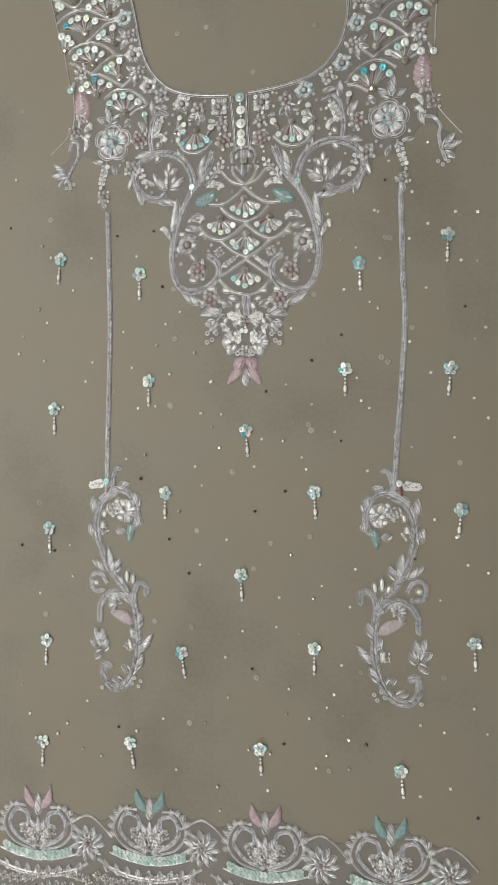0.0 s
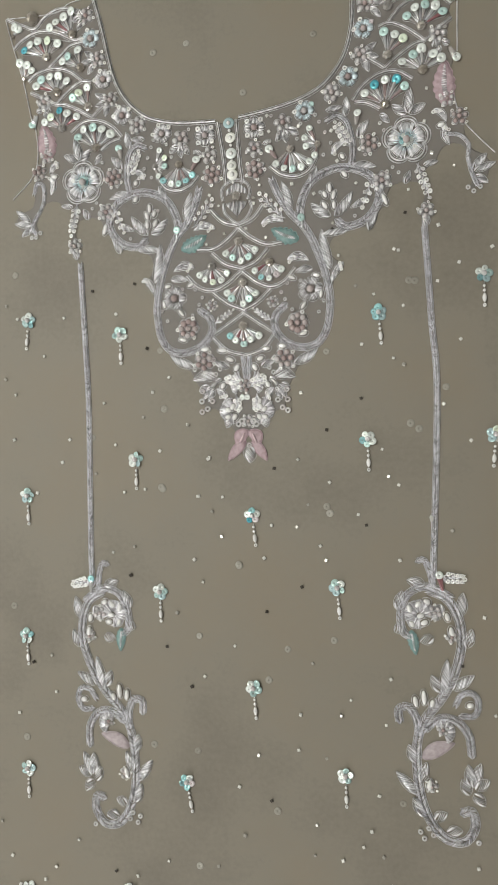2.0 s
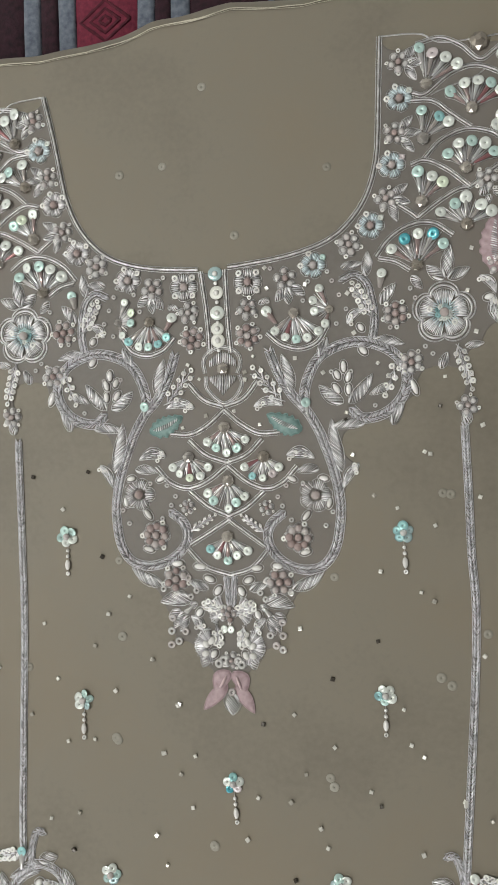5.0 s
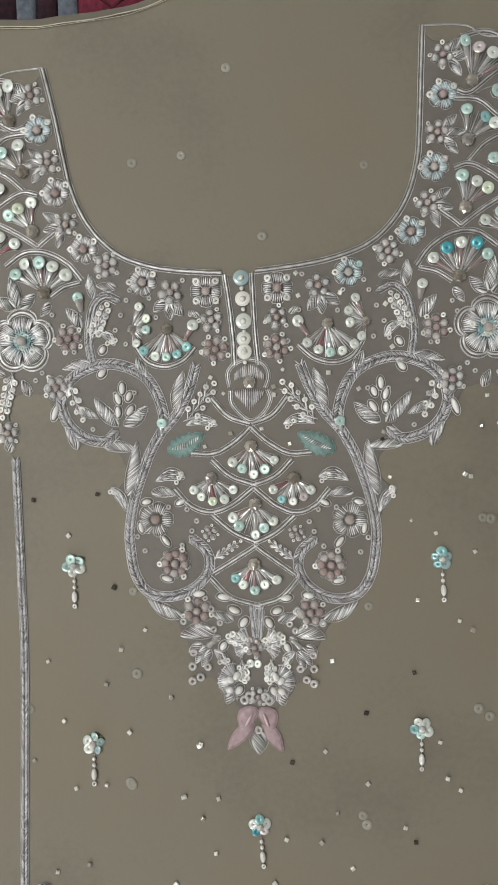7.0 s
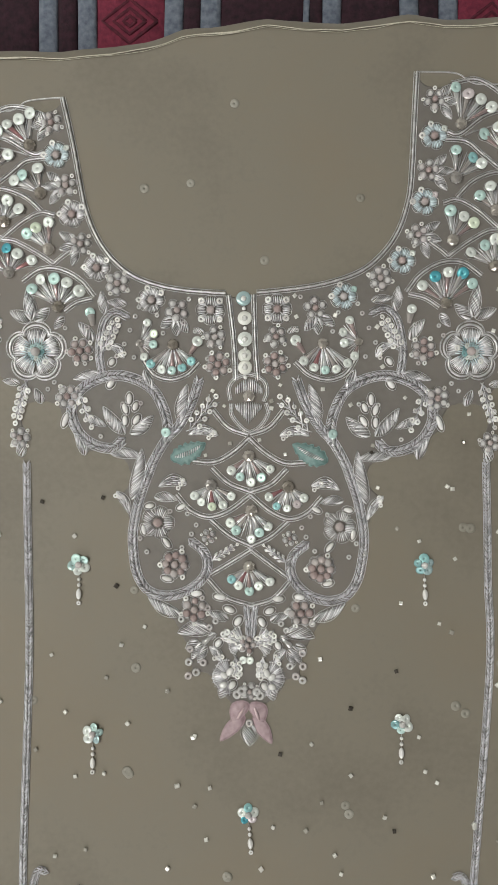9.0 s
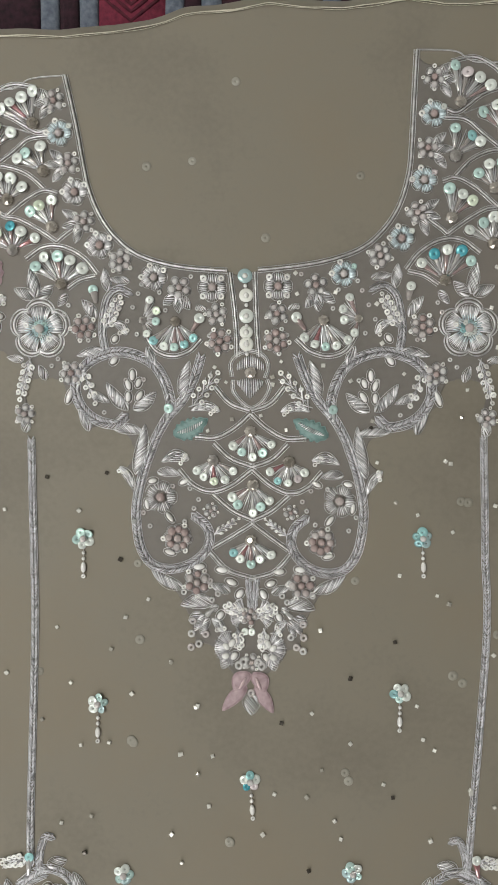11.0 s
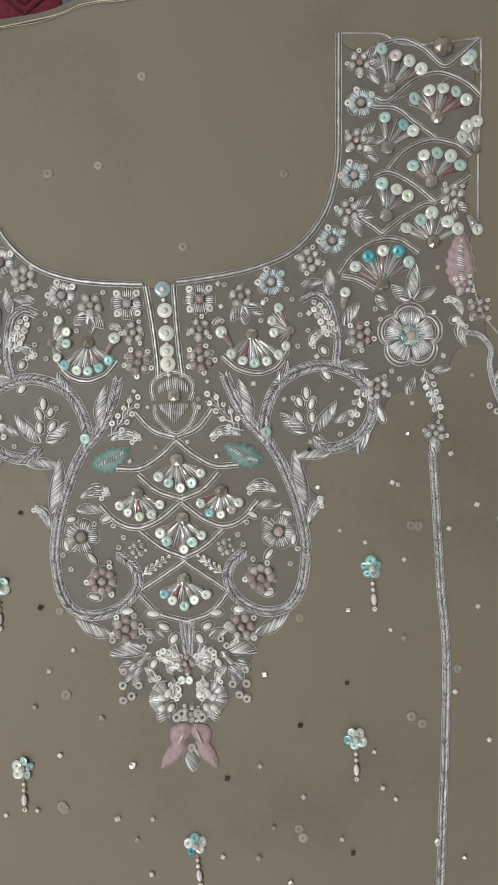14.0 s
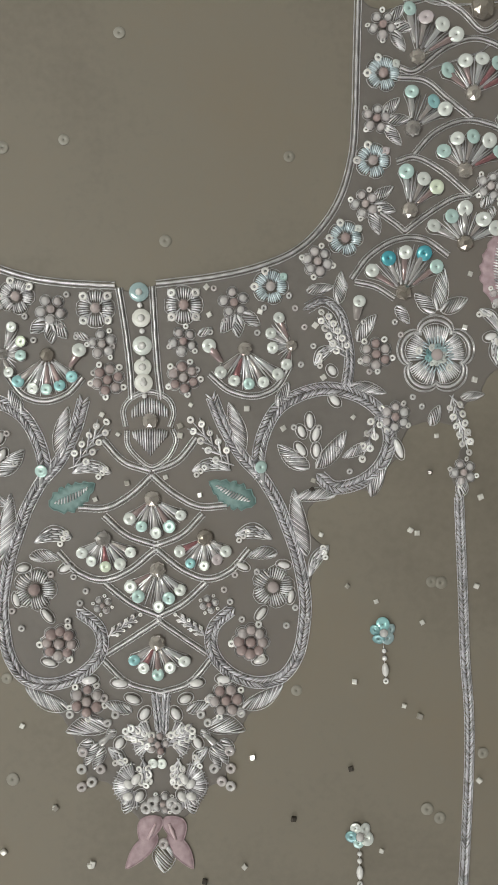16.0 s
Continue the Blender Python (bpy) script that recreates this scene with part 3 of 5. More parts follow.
def thread_flower(m, centre, r=8.0, petals=5, beads=4, blue=False, name="thread_flower", turn=0.0):
    """A small flower: blocks of parallel metal stitches round a glass bead, a wire round each, ring sequins in the gaps."""
    c = m(centre)
    bits, wire = Bits(), Bits()
    half = 0.72 * math.tan(math.pi / petals) * (0.72 if petals > 4 else 0.62)
    for k in range(petals):
        a0 = turn + 2 * math.pi * k / petals
        u, q = np.array((math.cos(a0), math.sin(a0))), np.array((-math.sin(a0), math.cos(a0)))
        for j in range(-3, 4):
            f = j / 3
            bits.stitch(c + u * r * (0.36 + rng.uniform(-0.03, 0.03)) + q * f * r * half * 0.72, c + u * r * (0.96 - 0.13 * f * f) + q * f * r * half, 0.42, 0.4, rng.uniform(0.7, 1.2), 5)
        loop = [(-1.15, 0.42), (-1.2, 0.8), (-0.65, 1.02), (0.0, 1.06), (0.65, 1.02), (1.2, 0.8), (1.15, 0.42)]
        wire.tube([(*(c + u * r * y + q * x * r * half), 0.35) for x, y in loop], 0.18, 4)
    ob = part(name, bits, BLUE_THREAD if blue else SILVER, kurta)
    part("outline_cord", wire, CORD, ob)
    piece("bead", ROSE_ME, ob, c[0], c[1], 1.5, r * 0.30)
    for k in range(beads):
        a = turn + math.pi / petals + 2 * math.pi * k / petals
        d = np.array((math.cos(a), math.sin(a)))
        sewn(ob, c + d * r * 0.34, c + d * r * 0.92, 0.36)
        piece("ring_sequin", SEQUIN_ME if blue and k == 0 else MINI_ME, ob, *(c + d * r * 0.93), 1.2, r * 0.25, 0.25)
    return ob


def bead_flower(m, centre, r=7.0, n=6, rose=False, rings=4, name="bead_flower"):
    """A flower of glass beads set in fine wire loops."""
    c = m(centre)
    bits = Bits()
    spin = rng.uniform(0, 1)
    for k in range(n):
        a = spin + 2 * math.pi * k / n
        p = c + np.array((math.cos(a), math.sin(a))) * r * 0.66
        for size in (0.36, 0.28):
            bits.tube([(p[0] + r * size * math.cos(b), p[1] + r * size * math.sin(b), 0.35 + (0.36 - size) * 8) for b in np.linspace(0, 2 * math.pi, 11)], 0.17, 4)
    ob = part(name, bits, CORD, kurta)
    for k in range(n):
        a = spin + 2 * math.pi * k / n
        piece("bead", ROSE_ME if rose else BEAD_ME, ob, c[0] + r * 0.62 * math.cos(a), c[1] + r * 0.62 * math.sin(a), 1.1, r * rng.uniform(0.25, 0.31))
    piece("bead", ROSE_ME, ob, c[0], c[1], 1.9, r * 0.27)
    for k in range(rings):
        a = spin + math.pi / n + 2 * math.pi * k / max(1, rings)
        piece("ring_sequin", MINI_ME, ob, c[0] + r * 1.0 * math.cos(a), c[1] + r * 1.0 * math.sin(a), 0.9, r * 0.2, 0.4)
    return ob


def pearl(m, base, tip, r=1.7, name="pearl_drop"):
    """An oval pearl in a fine wire loop."""
    a, b = m(base), m(tip)
    c, d = (a + b) / 2, b - a
    half = np.linalg.norm(d) / 2
    u = d / (2 * half + 1e-9)
    q = np.array((-u[1], u[0]))
    bits = Bits()
    bits.tube([(*(c + u * (half + 1.0) * math.cos(t) + q * (r + 0.9) * math.sin(t)), 0.35) for t in np.linspace(0, 2 * math.pi, 19)], 0.22, 5)
    ob = part(name, bits, CORD, kurta)
    piece("oval_pearl", OVAL_ME, ob, c[0], c[1], 1.3, r, 0.0, math.atan2(d[1], d[0]), max(0.7, half / r / 1.9))
    return ob


def glass_ring(m, *points_and_r):
    """Clear ring beads sewn down one by one."""
    *points, r = points_and_r
    for q in points:
        c = m(q)
        piece("glass_ring_bead", GLASS_RING_ME, kurta, c[0], c[1], 0.9, r, 0.25)


def spray(m, base, tip, n=5, reach=5.0, name="bead_spray", r=1.55):
    """A sprig of silver bugles from a stem, each with a ring bead at its end."""
    a, b = m(base), m(tip)
    d = b - a
    length = np.linalg.norm(d)
    u = d / length
    q = np.array((-u[1], u[0]))
    bits = Bits()
    bits.tube([(*(a + d * f), 0.5) for f in (0.0, 0.5, 1.0)], 0.3, 5)
    ob = part(name, bits, SILVER, kurta)
    ends = [b]
    for k in range(n):
        for s in (-1, 1):
            p = a + d * (k / n * 0.85)
            e = p + u * reach * 0.8 + q * s * reach * 0.55 * (1 - 0.3 * k / n)
            sewn(ob, p + q * s * 0.3, e, 0.52)
            ends.append(e)
    for e in ends:
        piece("ring_sequin", MINI_ME, ob, e[0], e[1], 1.1, r * rng.uniform(1.05, 1.25), 0.35)
    return ob


def paisley(m, base, tip, w=6.0, bend=4.0, name="curled_leaf"):
    """A hooked leaf: curving stitches within a cord, with ring beads at the broad end."""
    a, b = m(base), m(tip)
    bend *= m.sign
    n = max(7, int(np.linalg.norm(b - a) / 1.3))
    mid, up, down = leaf_shape(a, b, w, bend, n)
    bits = Bits()
    for k in range(5):
        f = (k - 2) * 0.36
        line = mid + (up - mid) * f
        for i in range(k % 2, n - 3, 3):
            bits.stitch(line[i], line[i + 3], 0.42, 0.4, 0.7)
    ob = part(name, bits, SILVER, kurta)
    edge = Bits()
    for line in leaf_shape(a, b, w * 1.15, bend, 16)[1:]:
        edge.tube([(x, y, 0.35) for x, y in spline([tuple(p) for p in line], 0.8)], 0.28, 5)
    part("outline_cord", edge, CORD, ob)
    for k in range(3):
        p = a + (b - a) * (0.12 + 0.1 * k) + (up[2] - mid[2]) * (k - 1) * 0.9
        piece("ring_sequin", MINI_ME, ob, p[0], p[1], 1.2, 1.5, 0.3)
    return ob


def big_flower(m, centre, r=17.0):
    """The five-petalled flower: each petal a block of silver stitches inside a coil, pale blue towards the middle."""
    c = m(centre)
    bits, inner, edge, coil = Bits(), Bits(), Bits(), Bits()
    for k in range(5):
        a = math.pi / 2 + 2 * math.pi * k / 5
        u, q = np.array((math.cos(a), math.sin(a))), np.array((-math.sin(a), math.cos(a)))
        for j in range(-6, 7):
            f = j / 6
            start = c + u * r * (0.34 + rng.uniform(-0.03, 0.03)) + q * f * r * 0.22
            end = c + u * r * (0.82 - 0.08 * f * f + rng.uniform(-0.015, 0.015)) + q * f * r * 0.38
            bits.stitch(start, end, 0.46, 0.4, rng.uniform(0.7, 1.2), 5)
            if j % 2:
                inner.stitch(start - u * r * 0.08, start + (end - start) * rng.uniform(0.25, 0.45), 0.4, 0.95, 0.8, 5)
    for s, r0 in ((0.93, 0.75), (1.04, 0.24), (0.84, 0.2), (1.07, 0.2)):
        loop, radii = [], []
        steps = 200
        for i in range(steps + 1):
            t = 2 * math.pi * i / steps
            lobe = 0.80 + 0.24 * abs(math.cos(2.5 * (t - math.pi / 2))) ** 0.6
            loop.append((c[0] + r * s * lobe * math.cos(t), c[1] + r * s * lobe * math.sin(t), 0.5 + 0.08 * math.sin(i * 2.1)))
            radii.append(r0 * (1.1 if i % 2 else 0.85))
        (coil if r0 > 0.5 else edge).tube(loop, radii, 6)
    ob = part("large_flower", bits, SILVER, kurta, "pale blue and silver stitched five-petalled flower")
    part("blue_stitches", inner, BLUE_THREAD, ob, "pale blue metal stitches")
    part("outline_coil", coil, CORD, ob)
    part("outline_cord", edge, CORD, ob)
    for k in range(9):
        a = 2 * math.pi * k / 9
        piece("sequin", BLUE_SEQUIN_ME, ob, c[0] + r * 0.23 * math.cos(a), c[1] + r * 0.23 * math.sin(a), 1.7, 1.9, 0.6)
    for k in range(2):
        a = 2.9 + 2.6 * k
        piece("ring_sequin", MINI_ME, ob, c[0] + r * 0.5 * math.cos(a), c[1] + r * 0.5 * math.sin(a), 2.1, 1.9, 0.3)
    piece("bead", ROSE_ME, ob, c[0], c[1], 2.8, 2.9)
    return ob


def petal_fan(m, centre, toward, r=9.0, n=9, spread=2.6, name="scalloped_bloom"):
    """Half a bloom: stitches that fan out from one point, in a scalloped cord."""
    c, d = m(centre), m(toward) - m(centre)
    a0 = math.atan2(d[1], d[0])
    edge, loop = Bits(), []
    n = max(n, int(spread * r / 1.15))
    for i in range(40):
        a = a0 + spread * 1.1 * (i / 39 - 0.5)
        k = r * (0.98 + 0.1 * abs(math.sin(i / 39 * math.pi * 3)))
        loop.append((c[0] + k * math.cos(a), c[1] + k * math.sin(a), 0.4))
    edge.tube(loop, 0.4, 5)
    ob = part(name, edge, CORD, kurta)
    for k in range(n):
        a = a0 + spread * (k / (n - 1) - 0.5)
        u = np.array((math.cos(a), math.sin(a)))
        sewn(ob, c + u * r * (0.52 + 0.1 * (k % 2)), c + u * r * 0.93, 0.5)
    return ob


def sprig(centre, lean=0.0, blue=True):
    """A small scattered motif: sequin petals round a bead with a dangle of pearls under it."""
    c = np.array(centre)
    bits = Bits()
    down = np.array((math.sin(lean), -math.cos(lean)))
    bits.tube([(*(c + down * f), 0.4) for f in (3.0, 10.0, 18.0, 25.0)], 0.16, 5)
    ob = part("sprig", bits, CORD, kurta)
    spin = rng.uniform(0, 1)
    for k in range(5):
        a = spin + 2 * math.pi * k / 5
        me = BLUE_SEQUIN_ME if (blue and k != 1) or k == 2 else SEQUIN_ME
        piece("sequin", me, ob, c[0] + 3.9 * math.cos(a), c[1] + 3.9 * math.sin(a), 1.3 + 0.3 * (k % 2), rng.uniform(2.5, 3.3), 0.45, spin)
    piece("bead", BEAD_ME, ob, c[0], c[1], 3.0, 2.1)
    for f, r in ((9.0, 1.15), (12.5, 1.25)):
        p = c + down * f
        piece("pearl", PEARL_ME, ob, p[0], p[1], 1.1, r)
    p = c + down * 18.0
    piece("oval_pearl", OVAL_ME, ob, p[0], p[1], 1.3, 1.7, 0, math.atan2(down[1], down[0]), 1.05)
    p = c + down * 23.5
    piece("ring_bead", RING_ME, ob, p[0], p[1], 1.0, 1.5, 0.3)
    return ob

LINE_END = ((140.8, -28.0), (139.2, -47.1))

def tulip_bugle(m, a, b):
    """A rose bugle bead laid on a tulip petal."""
    a, b = m(a), m(b)
    bits = Bits()
    bits.tube([(*a, 1.5), (*((a + b) / 2), 1.7), (*b, 1.5)], [0.5, 0.9, 0.6], 7)
    part("rose_bugle_bead", bits, ROSE_THREAD, kurta)


# ---- neck, yoke and front point: drawn once, worked on both halves ----
for m in (DRAWN, TURNED):
    # neckline and slit
    cord(m, (99.6, 460.6), (98.4, 429.4), (97.4, 401.7), (96.1, 385.9), (91.9, 369.6), (85.3, 356.5), (75.4, 345.1), (64.2, 337.6), (47.5, 331.8), (30.9, 328.5), (15.0, 326.5), (4.0, 325.3), w=4.3, name="neckline_cord")
    cord(m, (2.3, 324.2), (3.1, 303.4), (4.1, 286.0), (5.5, 272.0), w=3.8, name="slit_cord")
    cord(m, (99.6, 460.6), (123.2, 459.8), (138.2, 453.3), (179.2, 456.1), w=1.0, name="strap_edge")
    cord(m, (179.2, 456.1), (178.6, 430.5), (175.8, 390.7), (174.3, 353.8), w=1.0, name="side_edge")
    # scale-shaped cords of the strap
    cord(m, (120.9, 453.7), (134.9, 456.4), (147.1, 451.0), (157.7, 441.6), (166.5, 446.0), (178.6, 456.1))
    cord(m, (118.6, 424.3), (126.1, 423.3), (140.9, 434.2), (155.5, 438.0), (170.0, 432.0), (178.4, 424.3))
    cord(m, (117.3, 420.0), (130.4, 418.6), (140.4, 410.7), (152.5, 401.3))
    cord(m, (124.7, 384.5), (134.8, 394.7), (149.0, 400.2), (163.5, 397.3), (171.6, 390.8))
    cord(m, (116.5, 381.2), (125.9, 383.1), (138.3, 376.5), (151.8, 364.9))
    cord(m, (120.2, 348.8), (131.2, 357.0), (143.0, 364.0), (151.8, 366.1), (161.6, 373.7), (171.4, 380.1))
    cord(m, (108.7, 357.5), (115.9, 352.4), (120.2, 348.8))
    cord(m, (94.9, 326.8), (103.3, 337.6), (115.7, 344.9), (128.9, 345.2), (140.7, 337.4), w=4.0)
    cord(m, (96.3, 325.6), (106.5, 323.1), (115.1, 317.6))
    cord(m, (129.4, 422.3), (136.3, 425.3), (154.4, 431.0), (161.3, 435.4), w=0.9)
    # shells of the strap
    fan(m, (126.8, 429.1), (123.0, 450.6), (130.6, 446.7), (138.3, 443.5), (144.7, 438.8))
    fan(m, (152.7, 412.2), (140.6, 422.5), (148.9, 426.9), (156.8, 427.9), (164.0, 425.8), (169.5, 421.1))
    fan(m, (124.1, 396.1), (123.6, 412.7), (133.9, 408.2), (139.1, 404.7))
    fan(m, (148.5, 376.9), (138.4, 385.4), (144.7, 391.1), (152.3, 392.1), (159.9, 390.2), (165.0, 384.9))
    fan(m, (122.4, 358.6), (120.7, 376.0), (128.9, 372.6), (134.9, 368.8))
    fan(m, (148.4, 343.0), (133.4, 350.9), (141.9, 355.3), (148.2, 358.9), (156.8, 353.8), (162.6, 349.7))
    fan(m, (119.0, 320.5), (104.3, 330.4), (112.0, 336.0), (120.0, 338.7), (128.7, 338.2), (134.5, 332.0))
    fan(m, (174.6, 393.8), (166.7, 400.7), (169.6, 406.4), (175.0, 409.1), bead=2.2)
    fan(m, (157.4, 451.7), (158.7, 455.3), r=0.1, bead=5.0, name="set_crystal")
    fan(m, (176.9, 437.2), (170.8, 443.5), (173.4, 445.9), bead=1.5)
    # flowers along the neck
    for p in ((110.7, 421.6), (105.4, 381.5), (92.1, 345.7), (56.9, 323.6)):
        thread_flower(m, p, 8.0, 5, 3, rng.random() < 0.35)
    thread_flower(m, (16.6, 315.5), 8.5, 4, 4, turn=0.0)
    for p in ((110.6, 443.6), (107.3, 400.7), (101.5, 361.4)):
        bead_flower(m, p, 7.0, 5)
    bead_flower(m, (79.0, 335.0), 7.5, 6)
    bead_flower(m, (39.8, 316.4), 7.5, 5, rings=0)
    for a, b in (((113.8, 445.6), (120.9, 452.9)), ((115.5, 443.6), (125.3, 442.5)), ((114.9, 441.6), (121.1, 432.0)),
                 ((110.5, 402.7), (118.3, 410.5)), ((111.7, 400.3), (123.3, 401.0)), ((111.6, 397.7), (119.0, 388.7)),
                 ((105.0, 363.3), (114.8, 369.7)), ((106.1, 361.3), (116.0, 358.2)), ((104.3, 358.4), (108.2, 347.4))):
        leaf(m, a, b, 4.2)
    for a, b in (((40.3, 311.2), (33.6, 302.4)), ((41.1, 310.6), (41.7, 300.2)), ((43.5, 311.7), (51.8, 305.7))):
        leaf(m, a, b, 4.8)
    # the hanging shell beside the slit
    fan(m, (44.5, 294.9), (33.2, 284.1), (39.5, 280.2), (46.2, 278.6), (52.9, 279.3), (59.7, 282.9), r=2.9, bead=3.0)
    fan(m, (66.4, 296.1), (63.9, 287.4), (57.4, 295.2), (56.7, 301.9), (60.6, 309.0), r=2.6, bead=2.4)
    cord(m, (27.9, 283.6), (36.8, 275.9), (48.3, 273.0), (58.7, 276.8), (65.3, 286.8), w=4.0)
    drop(fan(m, (33.3, 288.2), (34.4, 285.2), r=0.1, bead=0.8, name="set_bead"), m((33.9, 288.7)), m((28.0, 296.4)), 3.3, SEQUIN_ME, 1.5)
    bead_flower(m, (16.1, 298.7), 7.0, 5, rings=3)
    bead_flower(m, (15.9, 281.9), 8.0, 6, True, 5)
    leaf(m, (22.9, 301.5), (29.6, 304.8), 2.6)
    # S scroll above the ring
    braid(m, (92.0, 277.5), (93.5, 289.7), (92.0, 301.3), (88.7, 311.6), (81.5, 316.7), (73.6, 313.4), w=5.2, taper=0.35)
    leaf(m, (73.7, 321.5), (86.6, 323.5), 4.0)
    leaf(m, (88.8, 315.3), (90.0, 330.4), 4.6)
    leaf(m, (97.2, 297.7), (106.2, 310.3), 5.2, 0.6)
    drop(leaf(m, (92.4, 321.6), (89.1, 329.0), 2.4), m((96.8, 307.6)), m((98.1, 316.3)), 3.0, SEQUIN_ME, 1.8)
    spray(m, (91.7, 291.2), (80.5, 311.5), 5, 5.0)
    paisley(m, (77.0, 287.1), (87.7, 295.6), 5.0, 2.0)
    pearl(m, (83.7, 286.4), (86.6, 282.3), 1.7)
    bead_flower(m, (105.8, 291.7), 8.0, 6, True, 5)
    # ring scroll
    braid(m, (50.6, 235.9), (50.3, 245.5), (53.5, 257.1), (59.9, 267.2), (71.7, 273.9), (85.0, 275.9), (99.5, 271.4), (109.3, 262.4), (112.0, 250.7), (107.0, 239.1), (97.2, 231.7), (85.7, 229.7), (78.7, 235.1), w=6.6)
    leaf(m, (93.2, 276.8), (110.7, 273.5), 4.6, 0.8)
    leaf(m, (59.9, 267.2), (64.6, 279.3), 4.8)
    leaf(m, (86.8, 226.7), (66.2, 224.3), 5.0, -1.0)
    leaf(m, (102.9, 225.1), (109.9, 239.0), 5.0, 1.0)
    leaf(m, (77.1, 238.7), (91.5, 256.2), 6.0, -1.2)
    leaf(m, (74.1, 238.8), (59.2, 250.3), 6.2, 1.2)
    for a, b in (((74.6, 257.5), (74.2, 264.5)), ((76.2, 251.6), (78.1, 258.0)), ((71.6, 253.5), (69.3, 258.8)), ((71.9, 245.0), (68.0, 250.6)), ((77.2, 244.0), (77.3, 250.4))):
        pearl(m, a, b, 1.7)
    pearl(m, (84.3, 272.4), (88.3, 268.2), 1.8)
    pearl(m, (114.3, 251.8), (117.7, 242.9), 1.7)
    spray(m, (106.3, 262.5), (98.9, 242.8), 3, 4.0)
    leaf(m, (103.4, 250.0), (89.5, 243.6), 4.0)
    bead_flower(m, (114.6, 262.3), 7.5, 6)
    # large flower with its leaves and hanging sprays
    big_flower(m, (134.2, 291.0), 17.0)
    leaf(m, (135.5, 312.0), (138.3, 331.6), 6.0)
    leaf(m, (134.3, 310.8), (124.5, 319.8), 5.6)
    leaf(m, (136.7, 311.4), (149.7, 317.5), 5.6)
    leaf(m, (115.7, 314.2), (121.9, 305.9), 4.0)
    leaf(m, (145.9, 270.9), (157.1, 272.4), 3.4)
    leaf(m, (131.5, 257.8), (135.8, 267.6), 4.2)
    spray(m, (142.0, 270.4), (149.5, 245.1), 5, 4.6)
    bead_flower(m, (146.7, 235.7), 6.5, 5)
    leaf(m, (145.6, 224.0), (146.9, 233.4), 4.6)
    # pink leaf and the sprigs under the arm
    applique(m, (164.6, 313.9), (164.9, 349.4), 16.0, PINK, 1.0, "pink_leaf", notch=0.05)
    bead_flower(m, (160.6, 369.4), 7.0, 5)
    leaf(m, (156.4, 359.7), (162.8, 366.4), 4.0)
    leaf(m, (168.2, 359.5), (164.6, 364.8), 4.0)
    drop(leaf(m, (162.0, 360.2), (160.6, 354.1), 3.0), m((168.8, 357.6)), m((173.6, 348.8)), 3.2, SEQUIN_ME, 2.0)
    paisley(m, (155.2, 312.3), (164.3, 301.5), 5.0, 2.0)
    paisley(m, (163.1, 300.0), (165.8, 283.5), 5.0, -2.0)
    pearl(m, (157.4, 298.6), (163.1, 300.0), 1.8)
    bead_flower(m, (173.8, 304.3), 7.0, 5, True)
    bead_flower(m, (165.4, 318.5), 6.0, 5)
    # long braided stem of the front point
    braid(m, (28.8, 273.2), (34.3, 259.0), (42.7, 244.8), (51.8, 234.7), (58.8, 222.8), (61.7, 215.5), (67.5, 198.6), (71.1, 179.0), (70.5, 165.0), (67.4, 151.0), (60.2, 141.1), (49.0, 138.4), (37.9, 141.8), (29.7, 149.3), (26.6, 157.8), (28.7, 166.2), (36.3, 172.9), w=6.1)
    leaf(m, (42.7, 245.7), (36.6, 270.1), 6.0, -1.0)
    leaf(m, (72.5, 197.5), (66.5, 229.5), 6.5, 1.0)
    spray(m, (35.9, 242.1), (18.9, 262.3), 4, 6.0)
    paisley(m, (19.1, 238.4), (37.3, 238.5), 5.0, 3.0)
    applique(m, (48.6, 223.0), (26.9, 233.5), 12.0, MINT, 1.0, "turquoise_leaf", notch=0.08)
    drop(leaf(m, (52.3, 232.3), (51.2, 236.7), 2.0), m((52.3, 231.7)), m((51.3, 239.9)), 3.0, SEQUIN_ME)
    paisley(m, (38.8, 208.3), (56.0, 205.9), 6.5, 3.0)
    leaf(m, (58.6, 199.4), (44.7, 197.8), 4.6, -1.0)
    paisley(m, (82.4, 202.5), (73.2, 187.9), 5.0, -1.5)
    # the two blooms inside the stem
    thread_flower(m, (56.1, 183.6), 9.8, 5, 0)
    bead_flower(m, (45.2, 157.9), 9.0, 8, True, 3)
    pearl(m, (58.5, 194.4), (64.1, 193.2), 1.6)
    pearl(m, (46.4, 148.3), (52.6, 149.8), 1.6)
    bead_flower(m, (26.1, 176.0), 4.5, 4)
    spray(m, (23.0, 162.1), (10.2, 171.7), 4, 3.2, r=0.9)
    for a, b in (((52.5, 173.9), (48.2, 168.4)), ((65.2, 181.9), (63.7, 175.8)), ((39.1, 195.2), (44.6, 192.3))):
        pearl(m, a, b, 1.5)
    glass_ring(m, (66.5, 173.5), (62.1, 165.2), (41.3, 168.6), (35.9, 177.1), (38.4, 189.6), (33.2, 182.8), (72.0, 167.7), (48.7, 190.8), 1.7)
    glass_ring(m, (100.3, 306.9), (84.9, 272.4), (78.7, 257.9), (87.2, 247.5), (92.9, 237.1), (63.7, 243.7), (67.0, 258.2), (102.7, 283.6), (117.7, 300.7), (114.9, 306.6), (123.0, 271.5), (127.3, 267.0), 1.6)
